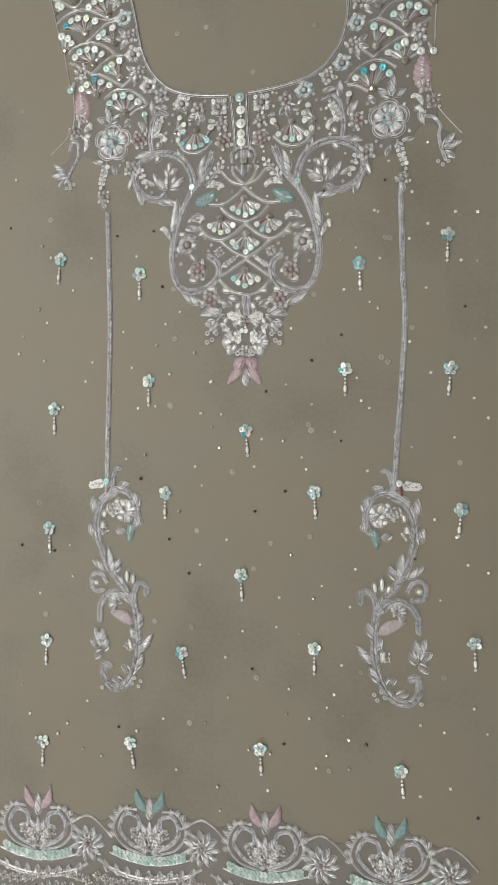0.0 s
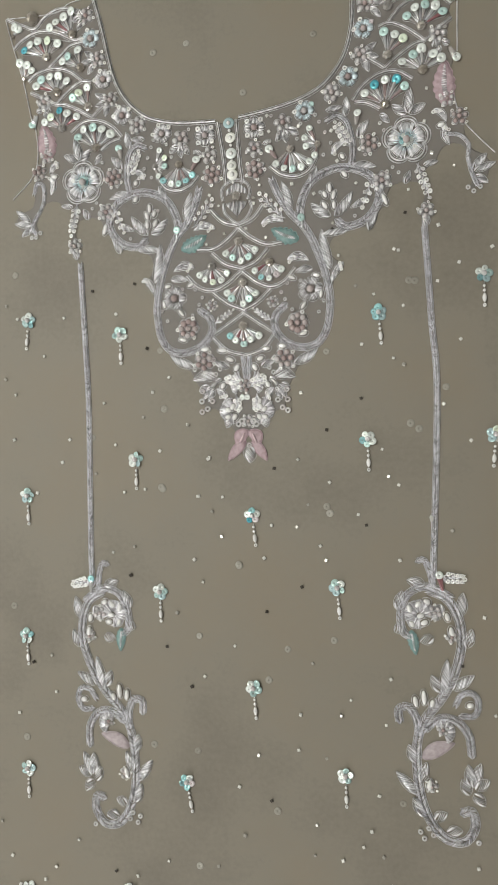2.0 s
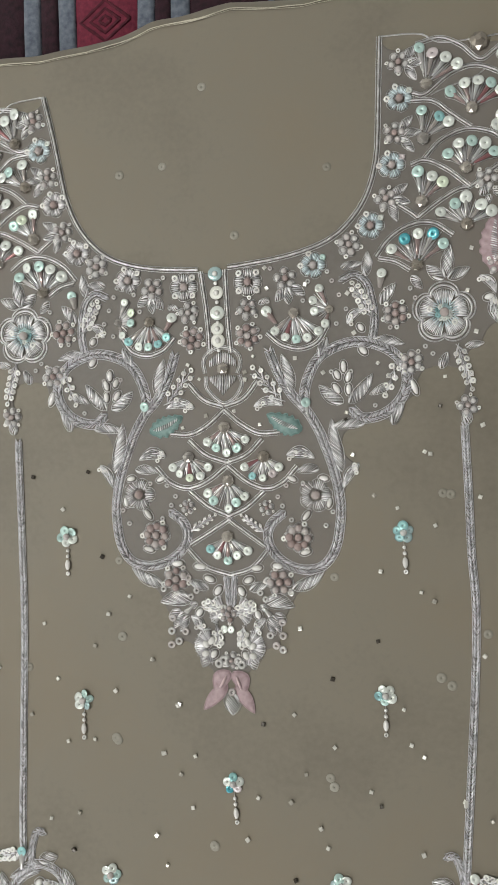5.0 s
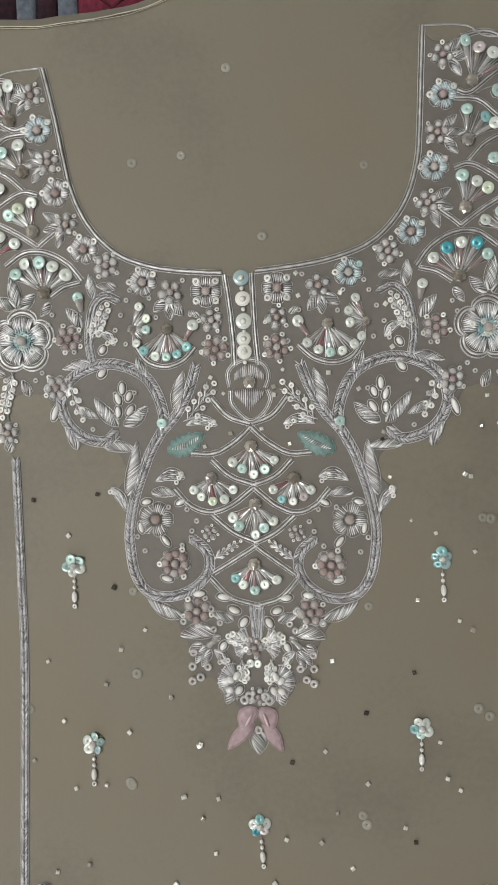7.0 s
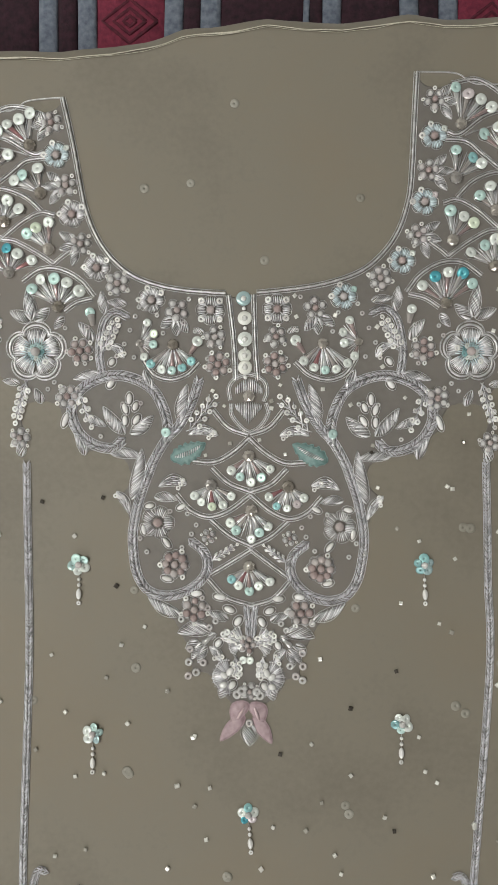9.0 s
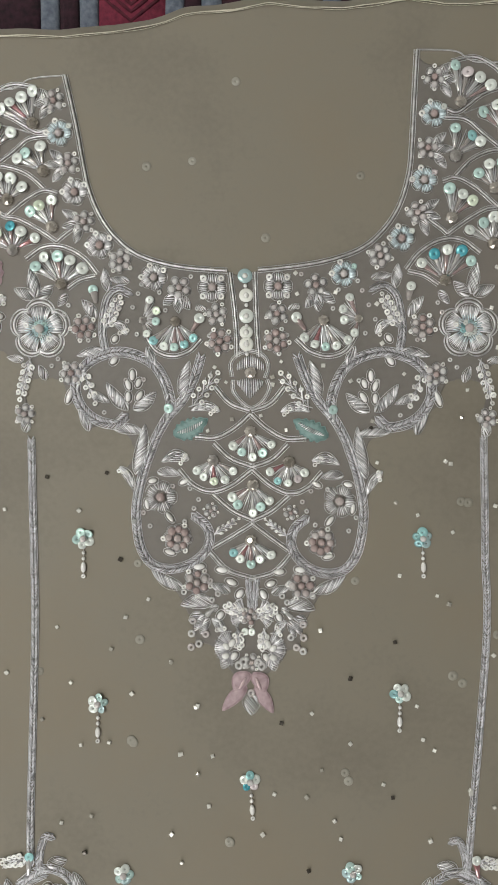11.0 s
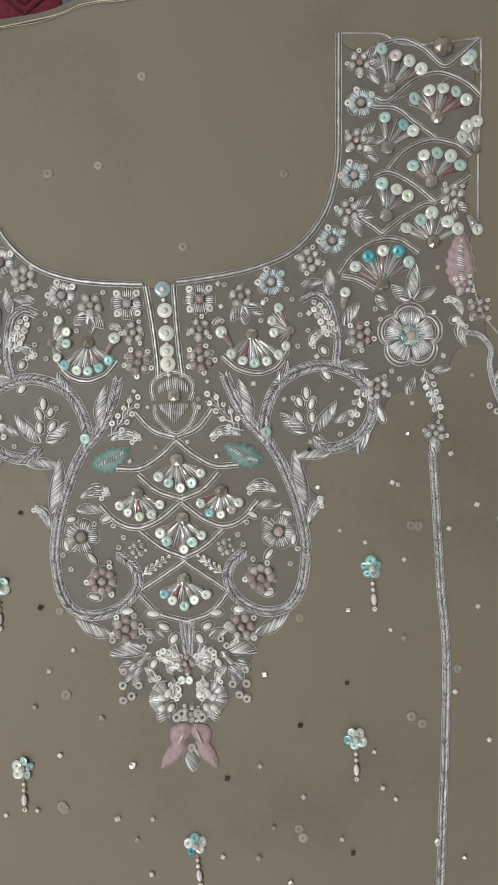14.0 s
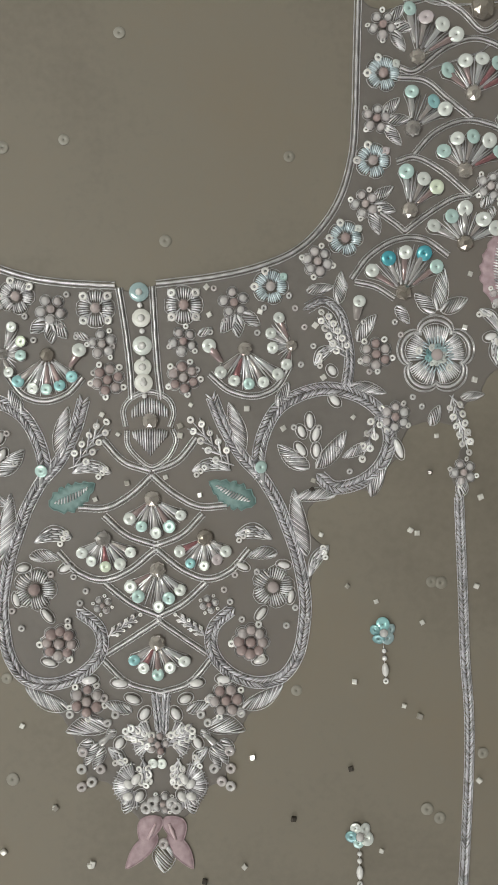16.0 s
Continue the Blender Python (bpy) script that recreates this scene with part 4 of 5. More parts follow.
    glass_ring(m, (30.7, 323.0), (36.1, 308.4), (28.7, 302.8), (50.5, 302.3), (53.7, 313.8), (68.3, 313.5), (65.5, 319.3), (72.5, 304.7), (76.6, 295.9), (70.6, 287.3), (10.1, 314.8), (11.1, 297.4), (11.7, 285.8), (22.4, 285.5), 1.6)
    # lattice of scale cords
    cord(m, (21.6, 254.1), (12.6, 243.5), (0.8, 238.9), w=4.3)
    cord(m, (0.4, 237.1), (10.7, 228.1), (22.2, 222.0), (35.1, 222.2), w=4.3)
    cord(m, (23.9, 218.4), (13.7, 208.7), (0.7, 203.8), w=4.3)
    cord(m, (1.8, 202.5), (14.0, 192.5), (25.6, 188.0), (36.2, 191.6), (45.3, 201.4), w=4.3)
    cord(m, (25.0, 186.4), (13.7, 176.6), (1.6, 170.8), w=4.3)
    cord(m, (1.6, 169.7), (13.3, 161.0), (24.8, 152.8), w=4.0)
    cord(m, (26.4, 150.0), (16.1, 139.1), (1.6, 134.5), w=4.0)
    fan(m, (24.6, 207.5), (12.9, 201.2), (17.7, 195.7), (24.1, 194.5), (30.2, 197.1), (34.2, 200.9), r=2.6)
    # the cluster at the point
    leaf(m, (40.9, 126.5), (60.1, 137.2), 6.0, -1.5)
    pearl(m, (29.0, 141.0), (35.6, 140.2), 1.9)
    pearl(m, (16.1, 139.1), (22.8, 139.5), 1.9)
    bead_flower(m, (33.2, 130.7), 8.5, 6, True, 5)
    glass_ring(m, (26.0, 132.1), (40.3, 124.3), (21.4, 124.3), (24.6, 120.3), 2.2)
    pearl(m, (11.5, 130.8), (17.1, 132.9), 1.9)
    pearl(m, (8.1, 127.6), (11.3, 122.4), 2.0)
    leaf(m, (14.7, 125.7), (25.9, 129.8), 4.6)
    leaf(m, (24.0, 118.1), (42.1, 115.8), 7.5, 2.0)
    drop(leaf(m, (21.2, 116.5), (25.6, 113.0), 3.0), m((22.0, 115.9)), m((28.3, 109.5)), 0, None, 1.2)
    for a, b in (((28.3, 110.6), (33.6, 100.0)), ((26.0, 108.7), (30.2, 98.2)), ((30.5, 111.7), (37.1, 106.4))):
        leaf(m, a, b, 4.0)
    paisley(m, (18.0, 100.3), (24.3, 108.5), 5.0, 1.0)
    pearl(m, (18.3, 113.2), (21.0, 108.6), 1.9)
    glass_ring(m, (34.6, 106.5), (35.0, 98.3), (27.2, 98.5), (30.7, 92.2), (34.8, 89.8), 2.6)
    braid(m, (5.5, 133.8), (4.7, 124.9), (4.2, 117.0), w=3.7)
    bloom = spray(m, (4.9, 110.8), (17.3, 116.6), 4, 5.0)
    petal_fan(m, (6.6, 112.5), (16.4, 113.8), 9.0, 7, 2.2)
    petal_fan(m, (12.8, 90.9), (22.8, 89.1), 10.0, 12, 2.9)
    spray(m, (10.5, 102.2), (9.4, 91.0), 3, 4.0)
    for a, b in (((11.8, 96.5), (14.5, 91.4)), ((14.4, 90.2), (17.8, 92.9)), ((10.5, 88.1), (13.2, 83.5)), ((14.4, 86.3), (18.2, 85.0))):
        pearl(m, a, b, 2.0)
    leaf(m, (15.7, 83.7), (17.5, 77.1), 4.4)
    glass_ring(m, (7.0, 82.6), (9.2, 80.3), 3.0)
    # pink tulip under the point
    applique(m, (5.0, 67.4), (16.6, 50.8), 8.0, PINK, 0.6, "tulip_petal", vein=False)
    applique(m, (3.8, 75.9), (11.0, 62.7), 10.0, PINK, 2.0, "tulip_petal", vein=False)
    tulip_bugle(m, (5.7, 73.0), (8.6, 65.6))

# ---- the braided lines down the front ----
braid(DRAWN, (144.7, 223.9), (146.0, 185.3), (146.9, 150.1), (148.6, 97.3), *LINE_END, w=4.8, name="braided_line")
braid(DRAWN, (-134.9, 219.9), (-133.9, 184.6), (-132.9, 149.3), (-132.0, 96.1), (-134.3, -22.5), (-133.2, -45.8), w=4.8, name="braided_line")

# ---- under the arms, where the halves differ ----
D = DRAWN
cord(D, (169.1, 335.1), (171.7, 314.5), (177.2, 299.9), (188.5, 285.3), (198.4, 274.0), w=1.0, name="side_edge")
cord(D, (-171.9, 349.6), (-169.5, 315.8), (-175.6, 297.1), (-193.8, 280.0), w=1.0, name="side_edge")
braid(D, (-174.3, 282.7), (-171.5, 291.1), (-165.9, 288.9), (-165.2, 278.4), (-168.4, 269.1), (-173.7, 261.8), (-176.6, 254.4), (-173.4, 248.6), w=3.4)
braid(D, (165.8, 292.1), (173.7, 290.0), (179.7, 282.4), (178.7, 273.3), (180.7, 262.0), (184.7, 250.6), w=3.0)
for a, b in (((-178.7, 259.2), (-191.0, 270.3)), ((-177.6, 257.3), (-192.8, 259.0)), ((-176.6, 255.3), (-186.4, 247.8)), ((182.7, 261.9), (198.4, 266.9)), ((183.7, 258.8), (192.5, 252.1)), ((181.7, 264.0), (192.5, 274.4))):
    leaf(D, a, b, 4.6)
glass_ring(D, (-173.4, 245.8), (-177.3, 245.9), (-169.5, 249.3), (181.8, 246.7), (186.7, 249.5), (177.8, 250.0), 2.0)

# ---- the middle line ----
D = DRAWN
for p, r in (((-3.9, 321.5), 4.6), ((-3.1, 309.6), 4.4), ((-2.8, 296.9), 4.6), ((-2.8, 287.0), 4.2), ((-2.5, 279.7), 4.4)):
    p = D(p)
    b = Bits()
    b.tube([(p[0] - 1, p[1], 0.5), (p[0], p[1], 0.6), (p[0] + 1, p[1], 0.5)], 0.3)
    button = part("button_sequin", b, SILVER, kurta)
    piece("sequin", BUTTON_ME if r < 4.55 else BLUE_SEQUIN_ME if p[1] > 315 else SEQUIN_ME, button, p[0], p[1], 1.2, r, 0.1)
    piece("pearl", PEARL_ME, button, p[0], p[1], 1.8, 1.7)
    piece("pearl", PEARL_ME, button, p[0] + 0.3, p[1] - 6.0, 1.2, 1.3)


def heart():
    """The jewel at the foot of the slit."""
    cord(D, (-11.2, 259.6), (-12.1, 267.5), (-7.9, 273.2), (0.3, 275.6), (8.4, 272.5), (11.1, 266.0), (9.2, 259.1), w=2.8, name="heart_cord")
    cord(D, (-10.6, 257.8), (-10.2, 250.8), (-4.9, 244.0), (0.8, 240.6), (7.6, 244.5), (11.9, 252.3), (10.3, 258.2), w=2.8, name="heart_cord")
    c = D((-0.0, 262.2))
    bits = Bits()
    for k in range(15):
        x = (k - 7) * 1.15
        bits.stitch(c + np.array((x, 2.6 - 0.02 * x * x)), c + np.array((x * 0.98, 10.6 - 0.075 * x * x)), 0.42, 0.5, rng.uniform(0.5, 0.9))
        bits.stitch(c + np.array((x, -3.5 - 0.02 * x * x)), c + np.array((x * 0.9, -16.5 + abs(x) * 1.05)), 0.42, 0.5, rng.uniform(0.5, 0.9))
    ob = part("heart_stitches", bits, SILVER, kurta)
    piece("crystal", STONE_ME, ob, c[0], c[1], 1.8, 4.0)


heart()
fan(D, (0.4, 226.0), (-10.0, 217.0), (-4.6, 213.3), (2.0, 210.2), (8.2, 213.0), (13.6, 218.1), r=2.9)
fan(D, (2.2, 192.8), (-10.2, 185.4), (-6.7, 180.8), (2.6, 175.8), (7.4, 179.6), (12.7, 183.3), r=2.9)
fan(D, (1.3, 158.6), (-9.1, 151.0), (-4.8, 147.3), (1.8, 144.0), (7.4, 147.2), (14.2, 149.8), r=2.8)
leaf(D, (2.9, 63.5), (3.2, 49.4), 8.5)
glass_ring(D, (2.9, 63.5), 2.6)
set_pair = bead_flower(D, (2.8, 82.7), 5.5, 5)
for q in ((-1.4, 101.8), (2.7, 101.6)):
    piece("sequin", SEQUIN_ME, set_pair, q[0], q[1], 1.2, 2.4, 0.2)
bead_flower(D, (1.0, 111.0), 6.0, 5, True, 3)

# ---- the net under the dense embroidery, with the stitches' shade in its colour ----
def spread(mask, radius, fill):
    """Grows (fill True) or shrinks a raster by a round brush."""
    out = mask.copy()
    for dx in range(-radius, radius + 1):
        for dy in range(-radius, radius + 1):
            if dx * dx + dy * dy <= radius * radius:
                moved = np.roll(np.roll(mask, dx, 0), dy, 1)
                out = out | moved if fill else out & moved
    return out


def backing_net(x0, y0, nx, ny, cell=1.6):
    """One sheet that follows the outline of all the needlework above it; its dark tone paints in the shade there."""
    mask = np.zeros((nx, ny), bool)
    for ob in kurta.children_recursive:
        if ob.name.split(".")[0] in ("selvedge_cord", "frayed_fibres", "braided_line", "side_edge", "strap_edge", "tulip_petal"):
            continue
        co = np.empty(len(ob.data.vertices) * 3)
        ob.data.vertices.foreach_get("co", co)
        xy = co.reshape(-1, 3)[:, :2] * 1000 * ob.scale[0] + np.array(ob.location)[:2] * 1000
        if ob.scale[0] != 1:
            xy = np.array(ob.location)[None, :2] * 1000
        ij = ((xy - (x0, y0)) / cell).astype(int)
        ij = ij[(ij[:, 0] >= 8) & (ij[:, 0] < nx - 8) & (ij[:, 1] >= 8) & (ij[:, 1] < ny - 8)]
        mask[ij[:, 0], ij[:, 1]] = True
    mask = spread(spread(mask, 5, True), 5, False)
    index, verts, faces = {}, [], []

    def corner(i, j):
        if (i, j) not in index:
            index[i, j] = len(verts)
            verts.append((x0 + i * cell, y0 + j * cell))
        return index[i, j]
    for i, j in zip(*np.nonzero(mask)):
        faces.append((corner(i, j), corner(i + 1, j), corner(i + 1, j + 1), corner(i, j + 1)))
    v = np.array(verts)
    edges = np.array(sorted({tuple(sorted((f[k], f[(k + 1) % 4]))) for f in faces for k in range(4)}))
    for _ in range(8):
        total, count = v.copy(), np.ones(len(v))
        for a, b in ((0, 1), (1, 0)):
            np.add.at(total, edges[:, a], v[edges[:, b]])
            np.add.at(count, edges[:, a], 1)
        v = total / count[:, None]
    bits = Bits()
    bits.add([(x, y, 0.06) for x, y in v], faces)
    ob = part("backing_net", bits, SHADED_BACKING, kurta, "mauve grey net under the embroidery, darkened with its shade")
    ob.modifiers.new("thickness", "SOLIDIFY").thickness = 0.00025


backing_net(-215.0, 60.0, 270, 265)

# ---- the two vines under the front lines ----
for m in (DRAWN, VINE_TURNED):
    braid(m, (135.7, -51.3), (148.6, -57.7), (156.3, -70.4), (158.8, -87.2), (155.7, -104.0), (150.1, -118.9), (141.2, -133.8), (130.4, -146.8), (124.4, -159.7), (122.0, -176.7), (122.8, -197.8), (126.2, -214.5), (133.1, -228.9), (143.0, -237.9), (155.2, -238.0), (162.5, -227.1), (160.6, -216.0), (153.2, -217.3), w=7.2)
    braid(m, (152.7, -57.7), (140.7, -50.1), (130.3, -49.2), (119.6, -55.5), (114.4, -69.6), (116.0, -82.4), (121.7, -86.7), w=6.1)
    braid(m, (139.5, -49.2), (137.1, -36.4), (133.3, -28.7), (128.3, -29.5), w=4.8)
    braid(m, (124.4, -160.5), (123.2, -149.1), (117.7, -139.5), (110.1, -141.4), (110.5, -150.8), w=6.3)
    braid(m, (128.7, -156.1), (140.7, -147.3), (152.1, -149.1), (160.6, -159.3), (162.4, -175.1), w=6.3)
    braid(m, (151.8, -137.7), (157.0, -129.6), (165.2, -128.6), (168.9, -136.4), (165.3, -144.9), (155.5, -145.2), w=4.6)
    spray(m, (146.8, -41.6), (162.8, -43.4), 4, 5.0)
    drop(leaf(m, (147.3, -40.8), (149.1, -45.9), 2.0), m((146.4, -51.8)), m((144.4, -39.9)), 3.0, SEQUIN_ME, 1.6)
    for a, b in (((133.4, -46.6), (120.1, -44.0)), ((112.0, -66.2), (116.4, -51.7)), ((116.1, -79.0), (109.2, -82.5)), ((158.7, -71.2), (161.1, -53.5)),
                 ((161.8, -94.7), (166.5, -80.4)), ((138.3, -87.4), (128.2, -90.0)), ((143.9, -130.4), (147.5, -103.3)), ((141.5, -127.9), (135.4, -115.3)),
                 ((150.6, -126.0), (166.6, -114.8)), ((144.3, -61.9), (141.3, -74.6)), ((121.0, -181.0), (116.5, -167.6)), ((121.7, -204.6), (106.4, -188.4)),
                 ((125.9, -221.3), (118.2, -207.3)), ((162.2, -198.0), (168.6, -179.8)), ((160.6, -196.8), (159.7, -181.0)), ((163.7, -199.2), (174.5, -192.0)),
                 ((162.8, -202.2), (170.5, -211.3)), ((159.5, -203.6), (154.3, -192.1)), ((124.1, -195.6), (129.3, -180.6)), ((133.3, -222.6), (142.6, -217.8)), ((142.0, -231.3), (153.5, -230.6))):
        leaf(m, a, b, 6.4)
    applique(m, (121.9, -81.6), (124.8, -100.2), 7.5, MINT, 0.0, "turquoise_leaf", notch=0.06)
    for a, b in (((123.6, -139.3), (122.3, -130.9)), ((129.5, -137.5), (129.1, -126.5)), ((134.4, -139.1), (136.3, -133.1)), ((159.9, -137.5), (165.6, -136.5)),
                 ((120.2, -61.9), (122.4, -68.3)), ((125.5, -64.1), (129.9, -59.8)), ((132.0, -58.5), (136.9, -61.1)), ((126.5, -71.3), (132.4, -69.6)),
                 ((121.3, -74.7), (124.5, -79.0)), ((129.2, -76.8), (134.7, -74.7)), ((148.2, -68.3), (149.5, -74.6)), ((151.0, -78.8), (152.3, -86.4)), ((130.1, -201.7), (131.3, -193.2))):
        pearl(m, a, b, 2.0)
    petal_fan(m, (128.2, -69.6), (125.4, -66.2), 10.0, 13, 5.0)
    petal_fan(m, (128.2, -69.6), (125.4, -66.2), 5.5, 9, 4.0)
    bead_flower(m, (139.9, -68.3), 6.0, 5)
    bead_flower(m, (151.5, -86.4), 5.0, 5)
    petal_fan(m, (142.3, -157.4), (148.6, -153.8), 8.0, 9, 3.4)
    bead_flower(m, (142.4, -155.7), 5.0, 5)
    applique(m, (126.1, -177.4), (150.6, -165.5), 11.0, MAUVE, 1.5, "pink_leaf", vein=False)
    bead_flower(m, (132.3, -198.2), 5.0, 4)
    glass_ring(m, (122.6, -232.4), (128.9, -229.5), (132.0, -234.4), (164.5, -238.3), (149.8, -239.2), (125.3, -237.3), 2.2)

# ---- hem border ----
HEM = (
    ((-205.0, -354.6), PINK, "pink"), ((-90.4, -348.9), MINT, "turquoise"), ((22.4, -352.7), PINK, "pink"), ((137.6, -352.3), MINT, "turquoise"),
)


def hem_unit(top, mat, colour, w):
    """One scallop: a lotus, a lyre of two curls, a band of sequins and a sunflower beside it."""
    x, y = top
    H = lambda dx, dy: (x + dx * 0.9, y + dy * 0.78)
    for s in (-1, 1):
        applique(D, H(s * 2, -14), H(s * 15, 14), 8.0, mat, -s * 3.0, "lotus_petal", vein=False)
        braid(D, H(s * 3, -62), H(s * 22, -52), H(s * 33, -35), H(s * 26, -17), H(s * 13, -20), H(s * 12, -33), H(s * 20, -36), w=4.2, name="lyre_curl")
        cord(D, H(s * 4, -66), H(s * 28, -57), H(s * 40, -36), H(s * 30, -12), H(s * 14, -11), w=2.4)
        for k in range(6):
            a = -0.4 + k * 0.42
            leaf(D, H(s * (27 + 12 * math.cos(a)), -34 + 20 * math.sin(a)), H(s * (27 + 20 * math.cos(a)), -34 + 28 * math.sin(a)), 4.4)
        leaf(D, H(s * 2, -45), H(s * 9, -26), 5.0)
        spray(D, H(s * 6, -56), H(s * 10, -40), 3, 3.6)
    for dx, dy in ((-10, -50), (0, -56), (10, -50), (-16, -40), (16, -40), (-5, -42), (5, -42)):
        bead_flower(D, H(dx, dy), 5.0, 5)
    for k in range(9):
        f = (k - 4) / 4
        leaf(D, H(f * 46, -92 - 6 * (1 - f * f)), H(f * 50, -76 - 8 * (1 - f * f)), 5.0)
    leaf(D, H(0, -22), H(0, 6), 7.0)
    leaf(D, H(0, -50), H(0, -24), 5.0)
    band = part("sequin_band", _band_cord(x, y - 56), SILVER, kurta)
    for k in range(19):
        for j in range(2):
            f = (k - 9) / 9
            piece("sequin", MINT_SEQUIN_ME, band, x + f * 34, y - 50 - j * 4.5 - 7 * (1 - f * f) + 3, 1.2, 2.9, 0.4)
    c = (x + w / 2, y - 40)
    cord(D, H(-58, -76), H(-34, -92), H(0, -98), H(34, -92), H(58, -76), w=3.4, name="scallop_cord")
    for k in range(11):
        a = 2 * math.pi * k / 11
        leaf(D, (c[0] + 5 * math.cos(a), c[1] + 5 * math.sin(a)), (c[0] + 18 * math.cos(a), c[1] + 18 * math.sin(a)), 5.4, name="sunflower_petal")
    bead_flower(D, c, 6.0, 6)
    cord(D, (c[0] - 25, c[1] + 14), (c[0] - 12, c[1] + 22), (c[0], c[1] + 27), (c[0] + 12, c[1] + 21), (c[0] + 25, c[1] + 8), w=2.2)
    for k in range(14):
        f = k / 13
        yy = y - 76 - 5 * math.sin(math.pi * 2 * f)
        bead_flower(D, (x - w / 2 + w * f, yy), 4.5, 5)
        if k % 2:
            petal_fan(D, (x - w / 2 + w * f, yy - 26), (x - w / 2 + w * f, yy - 20), 6.5, 7, 4.0)
        leaf(D, (x - w / 2 + w * f, yy - 8), (x - w / 2 + w * f, yy - 18), 5.0)


def _band_cord(x, y):
    bits = Bits()
    for off in (0.0, -14.0):
        bits.tube([(x + f * 40, y + off + 8 * (f * f - 0.5), 0.5) for f in np.linspace(-1, 1, 40)], 0.8)
    return bits


for i, (top, mat, colour) in enumerate(HEM):
    hem_unit(top, mat, colour, 104)

backing_net(-300.0, -500.0, 370, 118)

# ---- scattered sprigs ----
for p, lean, blue in (((-183.3, 176.3), -0.1, True), ((-102.0, 158.7), 0.0, False), ((107.7, 161.0), 0.05, True), ((186.4, 184.1), -0.02, True),
                      ((-189.3, 29.0), 0.02, True), ((-92.4, 55.8), 0.0, True), ((2.8, 8.0), 0.08, False), ((95.4, 64.4), 0.0, False),
                      ((189.6, 64.0), -0.1, True), ((-194.2, -88.1), 0.05, False), ((-75.7, -51.8), 0.0, True), ((67.4, -49.1), 0.05, True),
                      ((198.8, -62.8), -0.1, True), ((-1.5, -127.7), 0.05, True), ((-196.7, -198.5), 0.0, True), ((-58.9, -203.5), 0.15, False),
                      ((67.9, -193.1), 0.0, True), ((210.3, -181.7), 0.05, True), ((-199.9, -298.4), 0.0, False), ((-109.4, -293.4), 0.15, False),
                      ((17.4, -289.8), 0.05, True), ((146.5, -299.9), 0.1, True)):
    sprig(p, lean, blue)

# ---- small cut beads sewn between the motifs ----
CUTS = ((-105.0, 175.9), (-79.2, 145.9), (-61.6, 121.2), (-84.6, 90.0), (-47.5, 82.3), (-109.4, 68.6), (-71.5, 62.0), (-31.5, 54.0), (-118.2, 103.3), (-41.1, 24.4), (-127.2, 45.4), (-85.4, 31.3), (-96.1, -15.1), (-22.7, -8.2),
        (-46.0, -26.2), (11.0, -25.8), (38.1, -1.8), (91.8, -1.5), (115.9, -28.7), (59.8, -28.0), (117.4, 28.5), (64.9, 32.1), (40.8, 50.8), (106.0, 56.1), (91.7, 96.0), (45.3, 102.9), (94.0, 137.6), (125.0, 120.1),
        (126.5, 164.9), (104.7, 175.4), (124.5, 207.4), (79.0, 207.6), (140.4, 3.4), (155.5, -6.8), (153.2, 88.5), (64.4, 72.9), (-125.0, 196.6), (-88.0, 199.5))
YOKE_CUTS = ((150.8, 328.8), (148.0, 303.8), (152.5, 279.2), (168.5, 267.7), (134.1, 253.1), (130.8, 235.9), (75.8, 233.2), (94.9, 262.5), (81.0, 281.2), (77.5, 305.4), (27.2, 323.7), (28.3, 310.9), (19.1, 269.3), (45.0, 267.2), (62.0, 257.8),
             (75.1, 228.8), (6.8, 235.8), (22.6, 227.2), (52.0, 312.1), (-14.8, 256.2), (-22.0, 265.4), (-11.0, 233.4), (-25.8, 226.1), (13.8, 255.2), (13.9, 259.6))
LOW_CUTS = ((-47.1, 82.0), (-30.5, 54.9), (-40.3, 24.4), (55.8, -16.8), (86.0, 6.8), (-39.5, -44.2), (40.0, -48.5), (110.1, 35.2), (171.9, 60.2), (-40.9, -119.4), (-71.6, -96.0), (35.0, -147.5), (105.4, -118.8), (158.5, -107.9), (140.6, 1.7),
            (-15.9, -205.5), (44.3, -232.1), (-13.0, -243.6), (86.2, -234.7), (32.5, -175.0), (100.4, -153.7), (66.7, -147.3), (-76.6, -267.7), (-35.4, -269.1), (63.4, -258.1), (99.7, -275.3), (99.8, -302.1), (184.6, -262.4), (69.8, -303.5),
            (-63.5, -315.3), (-139.2, -308.2), (-222.3, -244.0), (-169.1, -134.5), (-172.2, -104.2), (-222.9, -105.6), (-174.4, -278.8), (-20.9, -350.8), (210.4, -239.5), (221.6, -261.3), (221.8, 19.4), (210.5, 89.8), (222.2, -118.5), (175.7, -71.9), (164.0, -321.4))
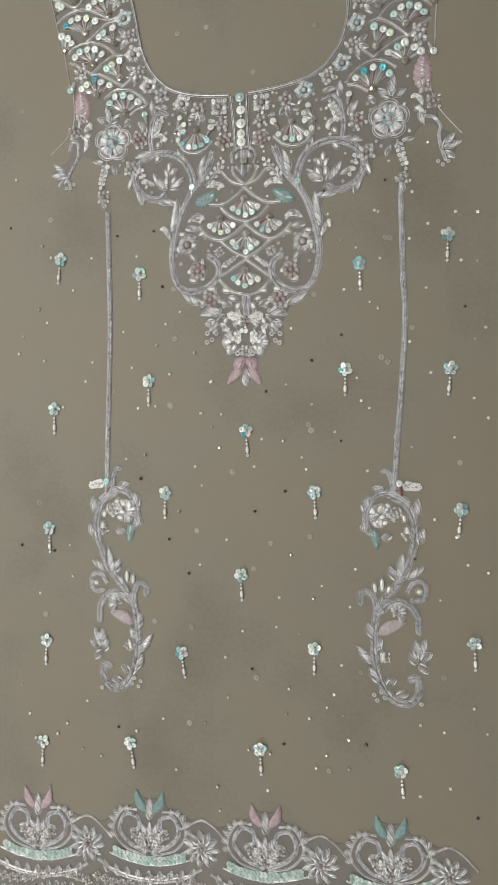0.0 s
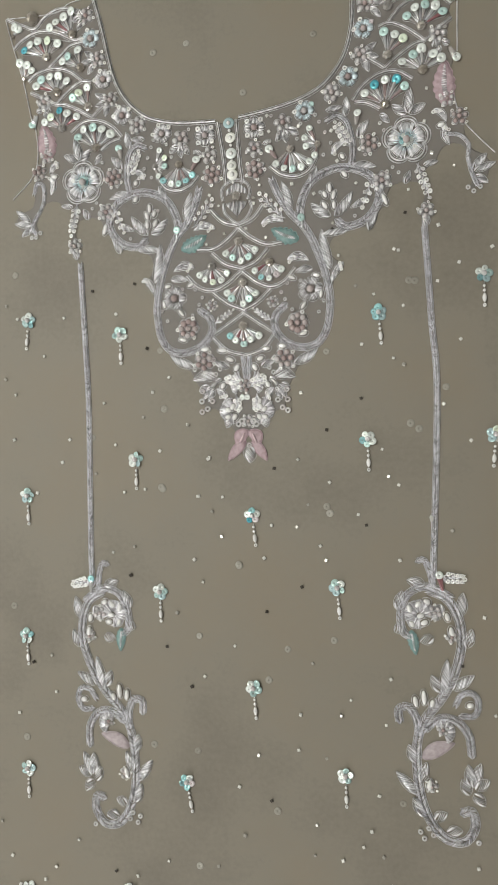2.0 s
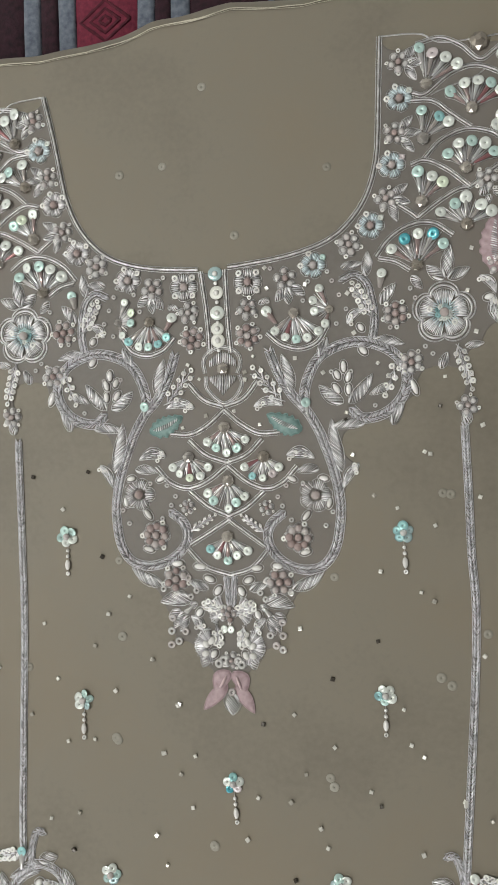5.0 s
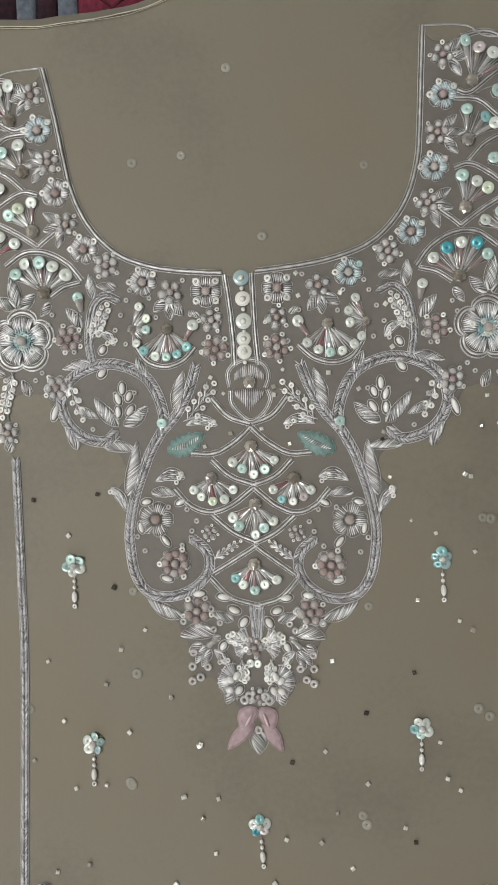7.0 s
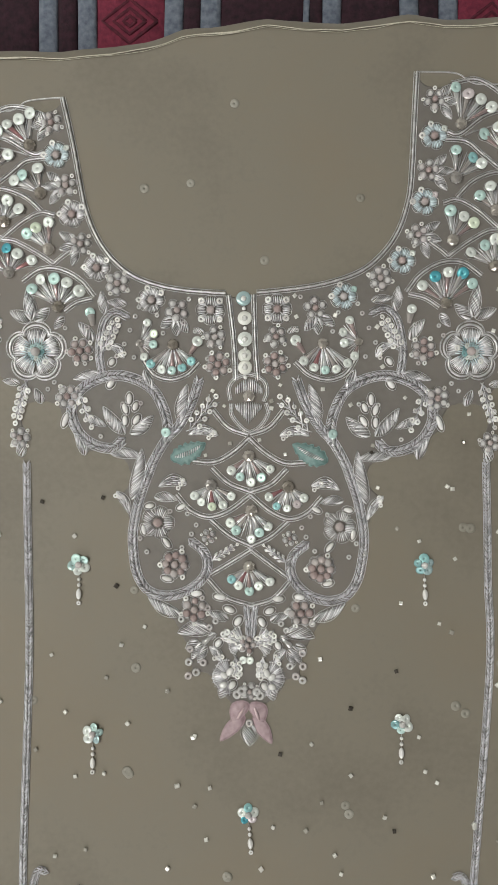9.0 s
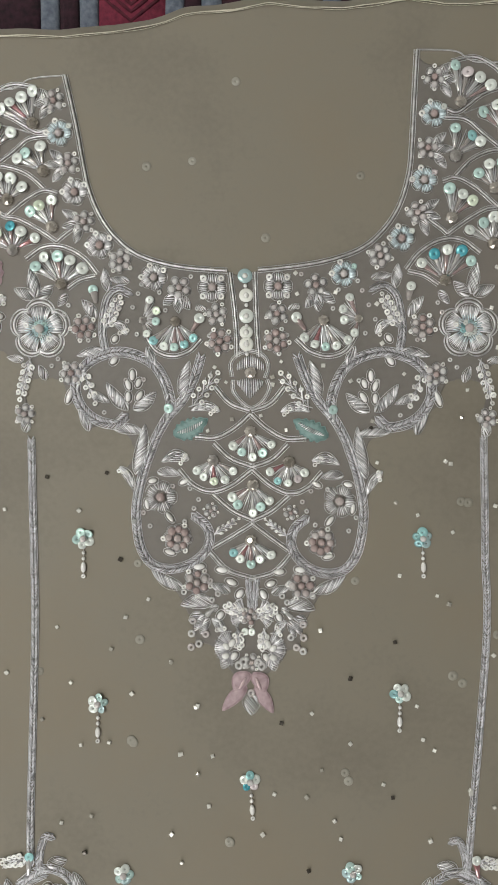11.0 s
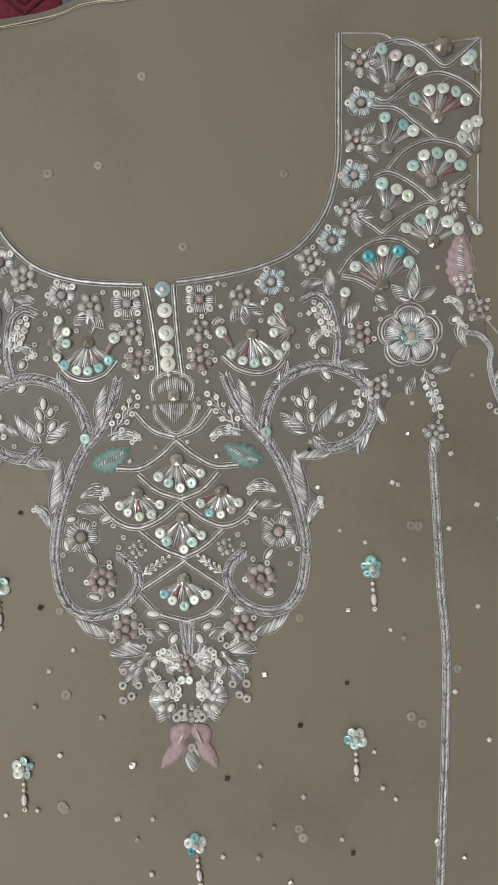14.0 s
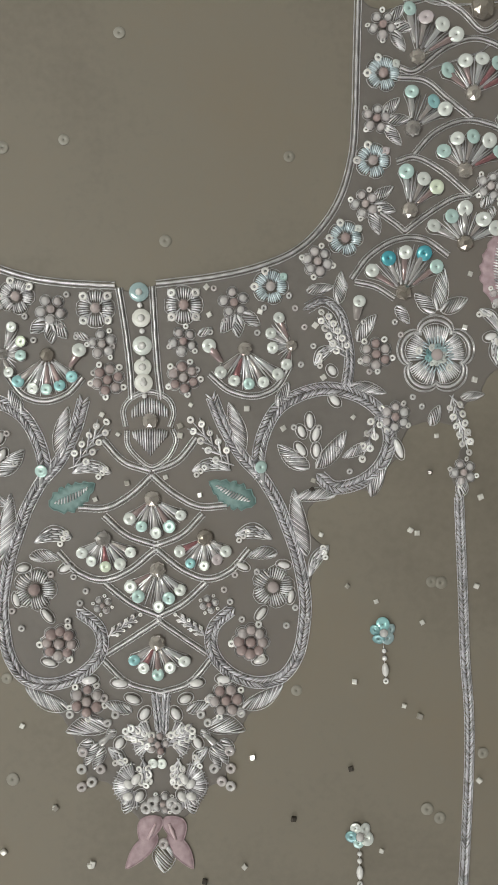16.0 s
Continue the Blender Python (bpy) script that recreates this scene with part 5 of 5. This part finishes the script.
ROUND_SPARE = ((-230.4, 257.1), (-203.0, 190.0), (-236.3, 209.5), (-199.6, 76.5), (-149.4, 74.5), (-151.0, 176.1), (-205.8, 128.0), (117.5, 125.4), (121.3, 208.8), (167.7, 136.6), (155.0, 223.9), (211.8, 159.2), (152.6, 181.6), (219.2, 99.7), (192.7, 1.8))
TAKEN = list(CUTS + YOKE_CUTS + LOW_CUTS + ROUND_SPARE)
MORE = []
while len(MORE) < 60:
    p = (rng.uniform(-228, 228), rng.uniform(-345, 215))
    in_point = abs(p[0]) < 78 and p[1] > 40 + abs(p[0]) * 1.1
    in_vine = 102 < abs(p[0]) < 176 and -242 < p[1] < -28
    on_line = 130 < abs(p[0]) < 150
    if not (in_point or in_vine or on_line) and min((p[0] - q[0]) ** 2 + (p[1] - q[1]) ** 2 for q in TAKEN + MORE) > 170:
        MORE.append(p)
for p in TAKEN + MORE:
    ob = piece("cut_bead", CUT_ME, kurta, p[0], p[1], 0.85, rng.uniform(0.95, 1.3), 0.35, rng.uniform(0, 3))

# ---- pale flat sequins of the ground ----
for p in ((-68.3, 143.5), (66.6, 134.0), (-71.5, 32.5), (64.2, 8.3), (134.4, 70.7), (135.9, 183.5), (127.6, -44.0), (-10.8, 440.1), (66.5, 383.7), (-65.0, 388.0), (-37.0, 391.5), (8.6, 345.1), (-9.5, -31.3),
          (-70.4, 31.1), (62.0, 13.6), (-10.0, -30.5), (-44.3, -87.3), (63.4, -89.9), (26.9, -97.2), (-197.4, -172.9), (13.9, -223.4), (-50.9, -270.2), (81.7, -305.2), (128.3, 75.2), (-205.0, -63.2), (-181.9, 401.7), (-224.7, 325.3), (-66.7, 95.9),
          (155.4, 101.3), (184.5, -213.4), (-85.4, -175.0), (131.5, 184.1), (10.9, -121.4), (135.7, -48.1), (-49.0, -178.8), (-194.2, 215.8), (197.7, -20.9), (110.8, -212.6), (-129.1, 75.3)):
    piece("pale_sequin", CLEAR_SEQUIN_ME, kurta, p[0], p[1], 0.02, rng.uniform(2.5, 3.1), 0.02)
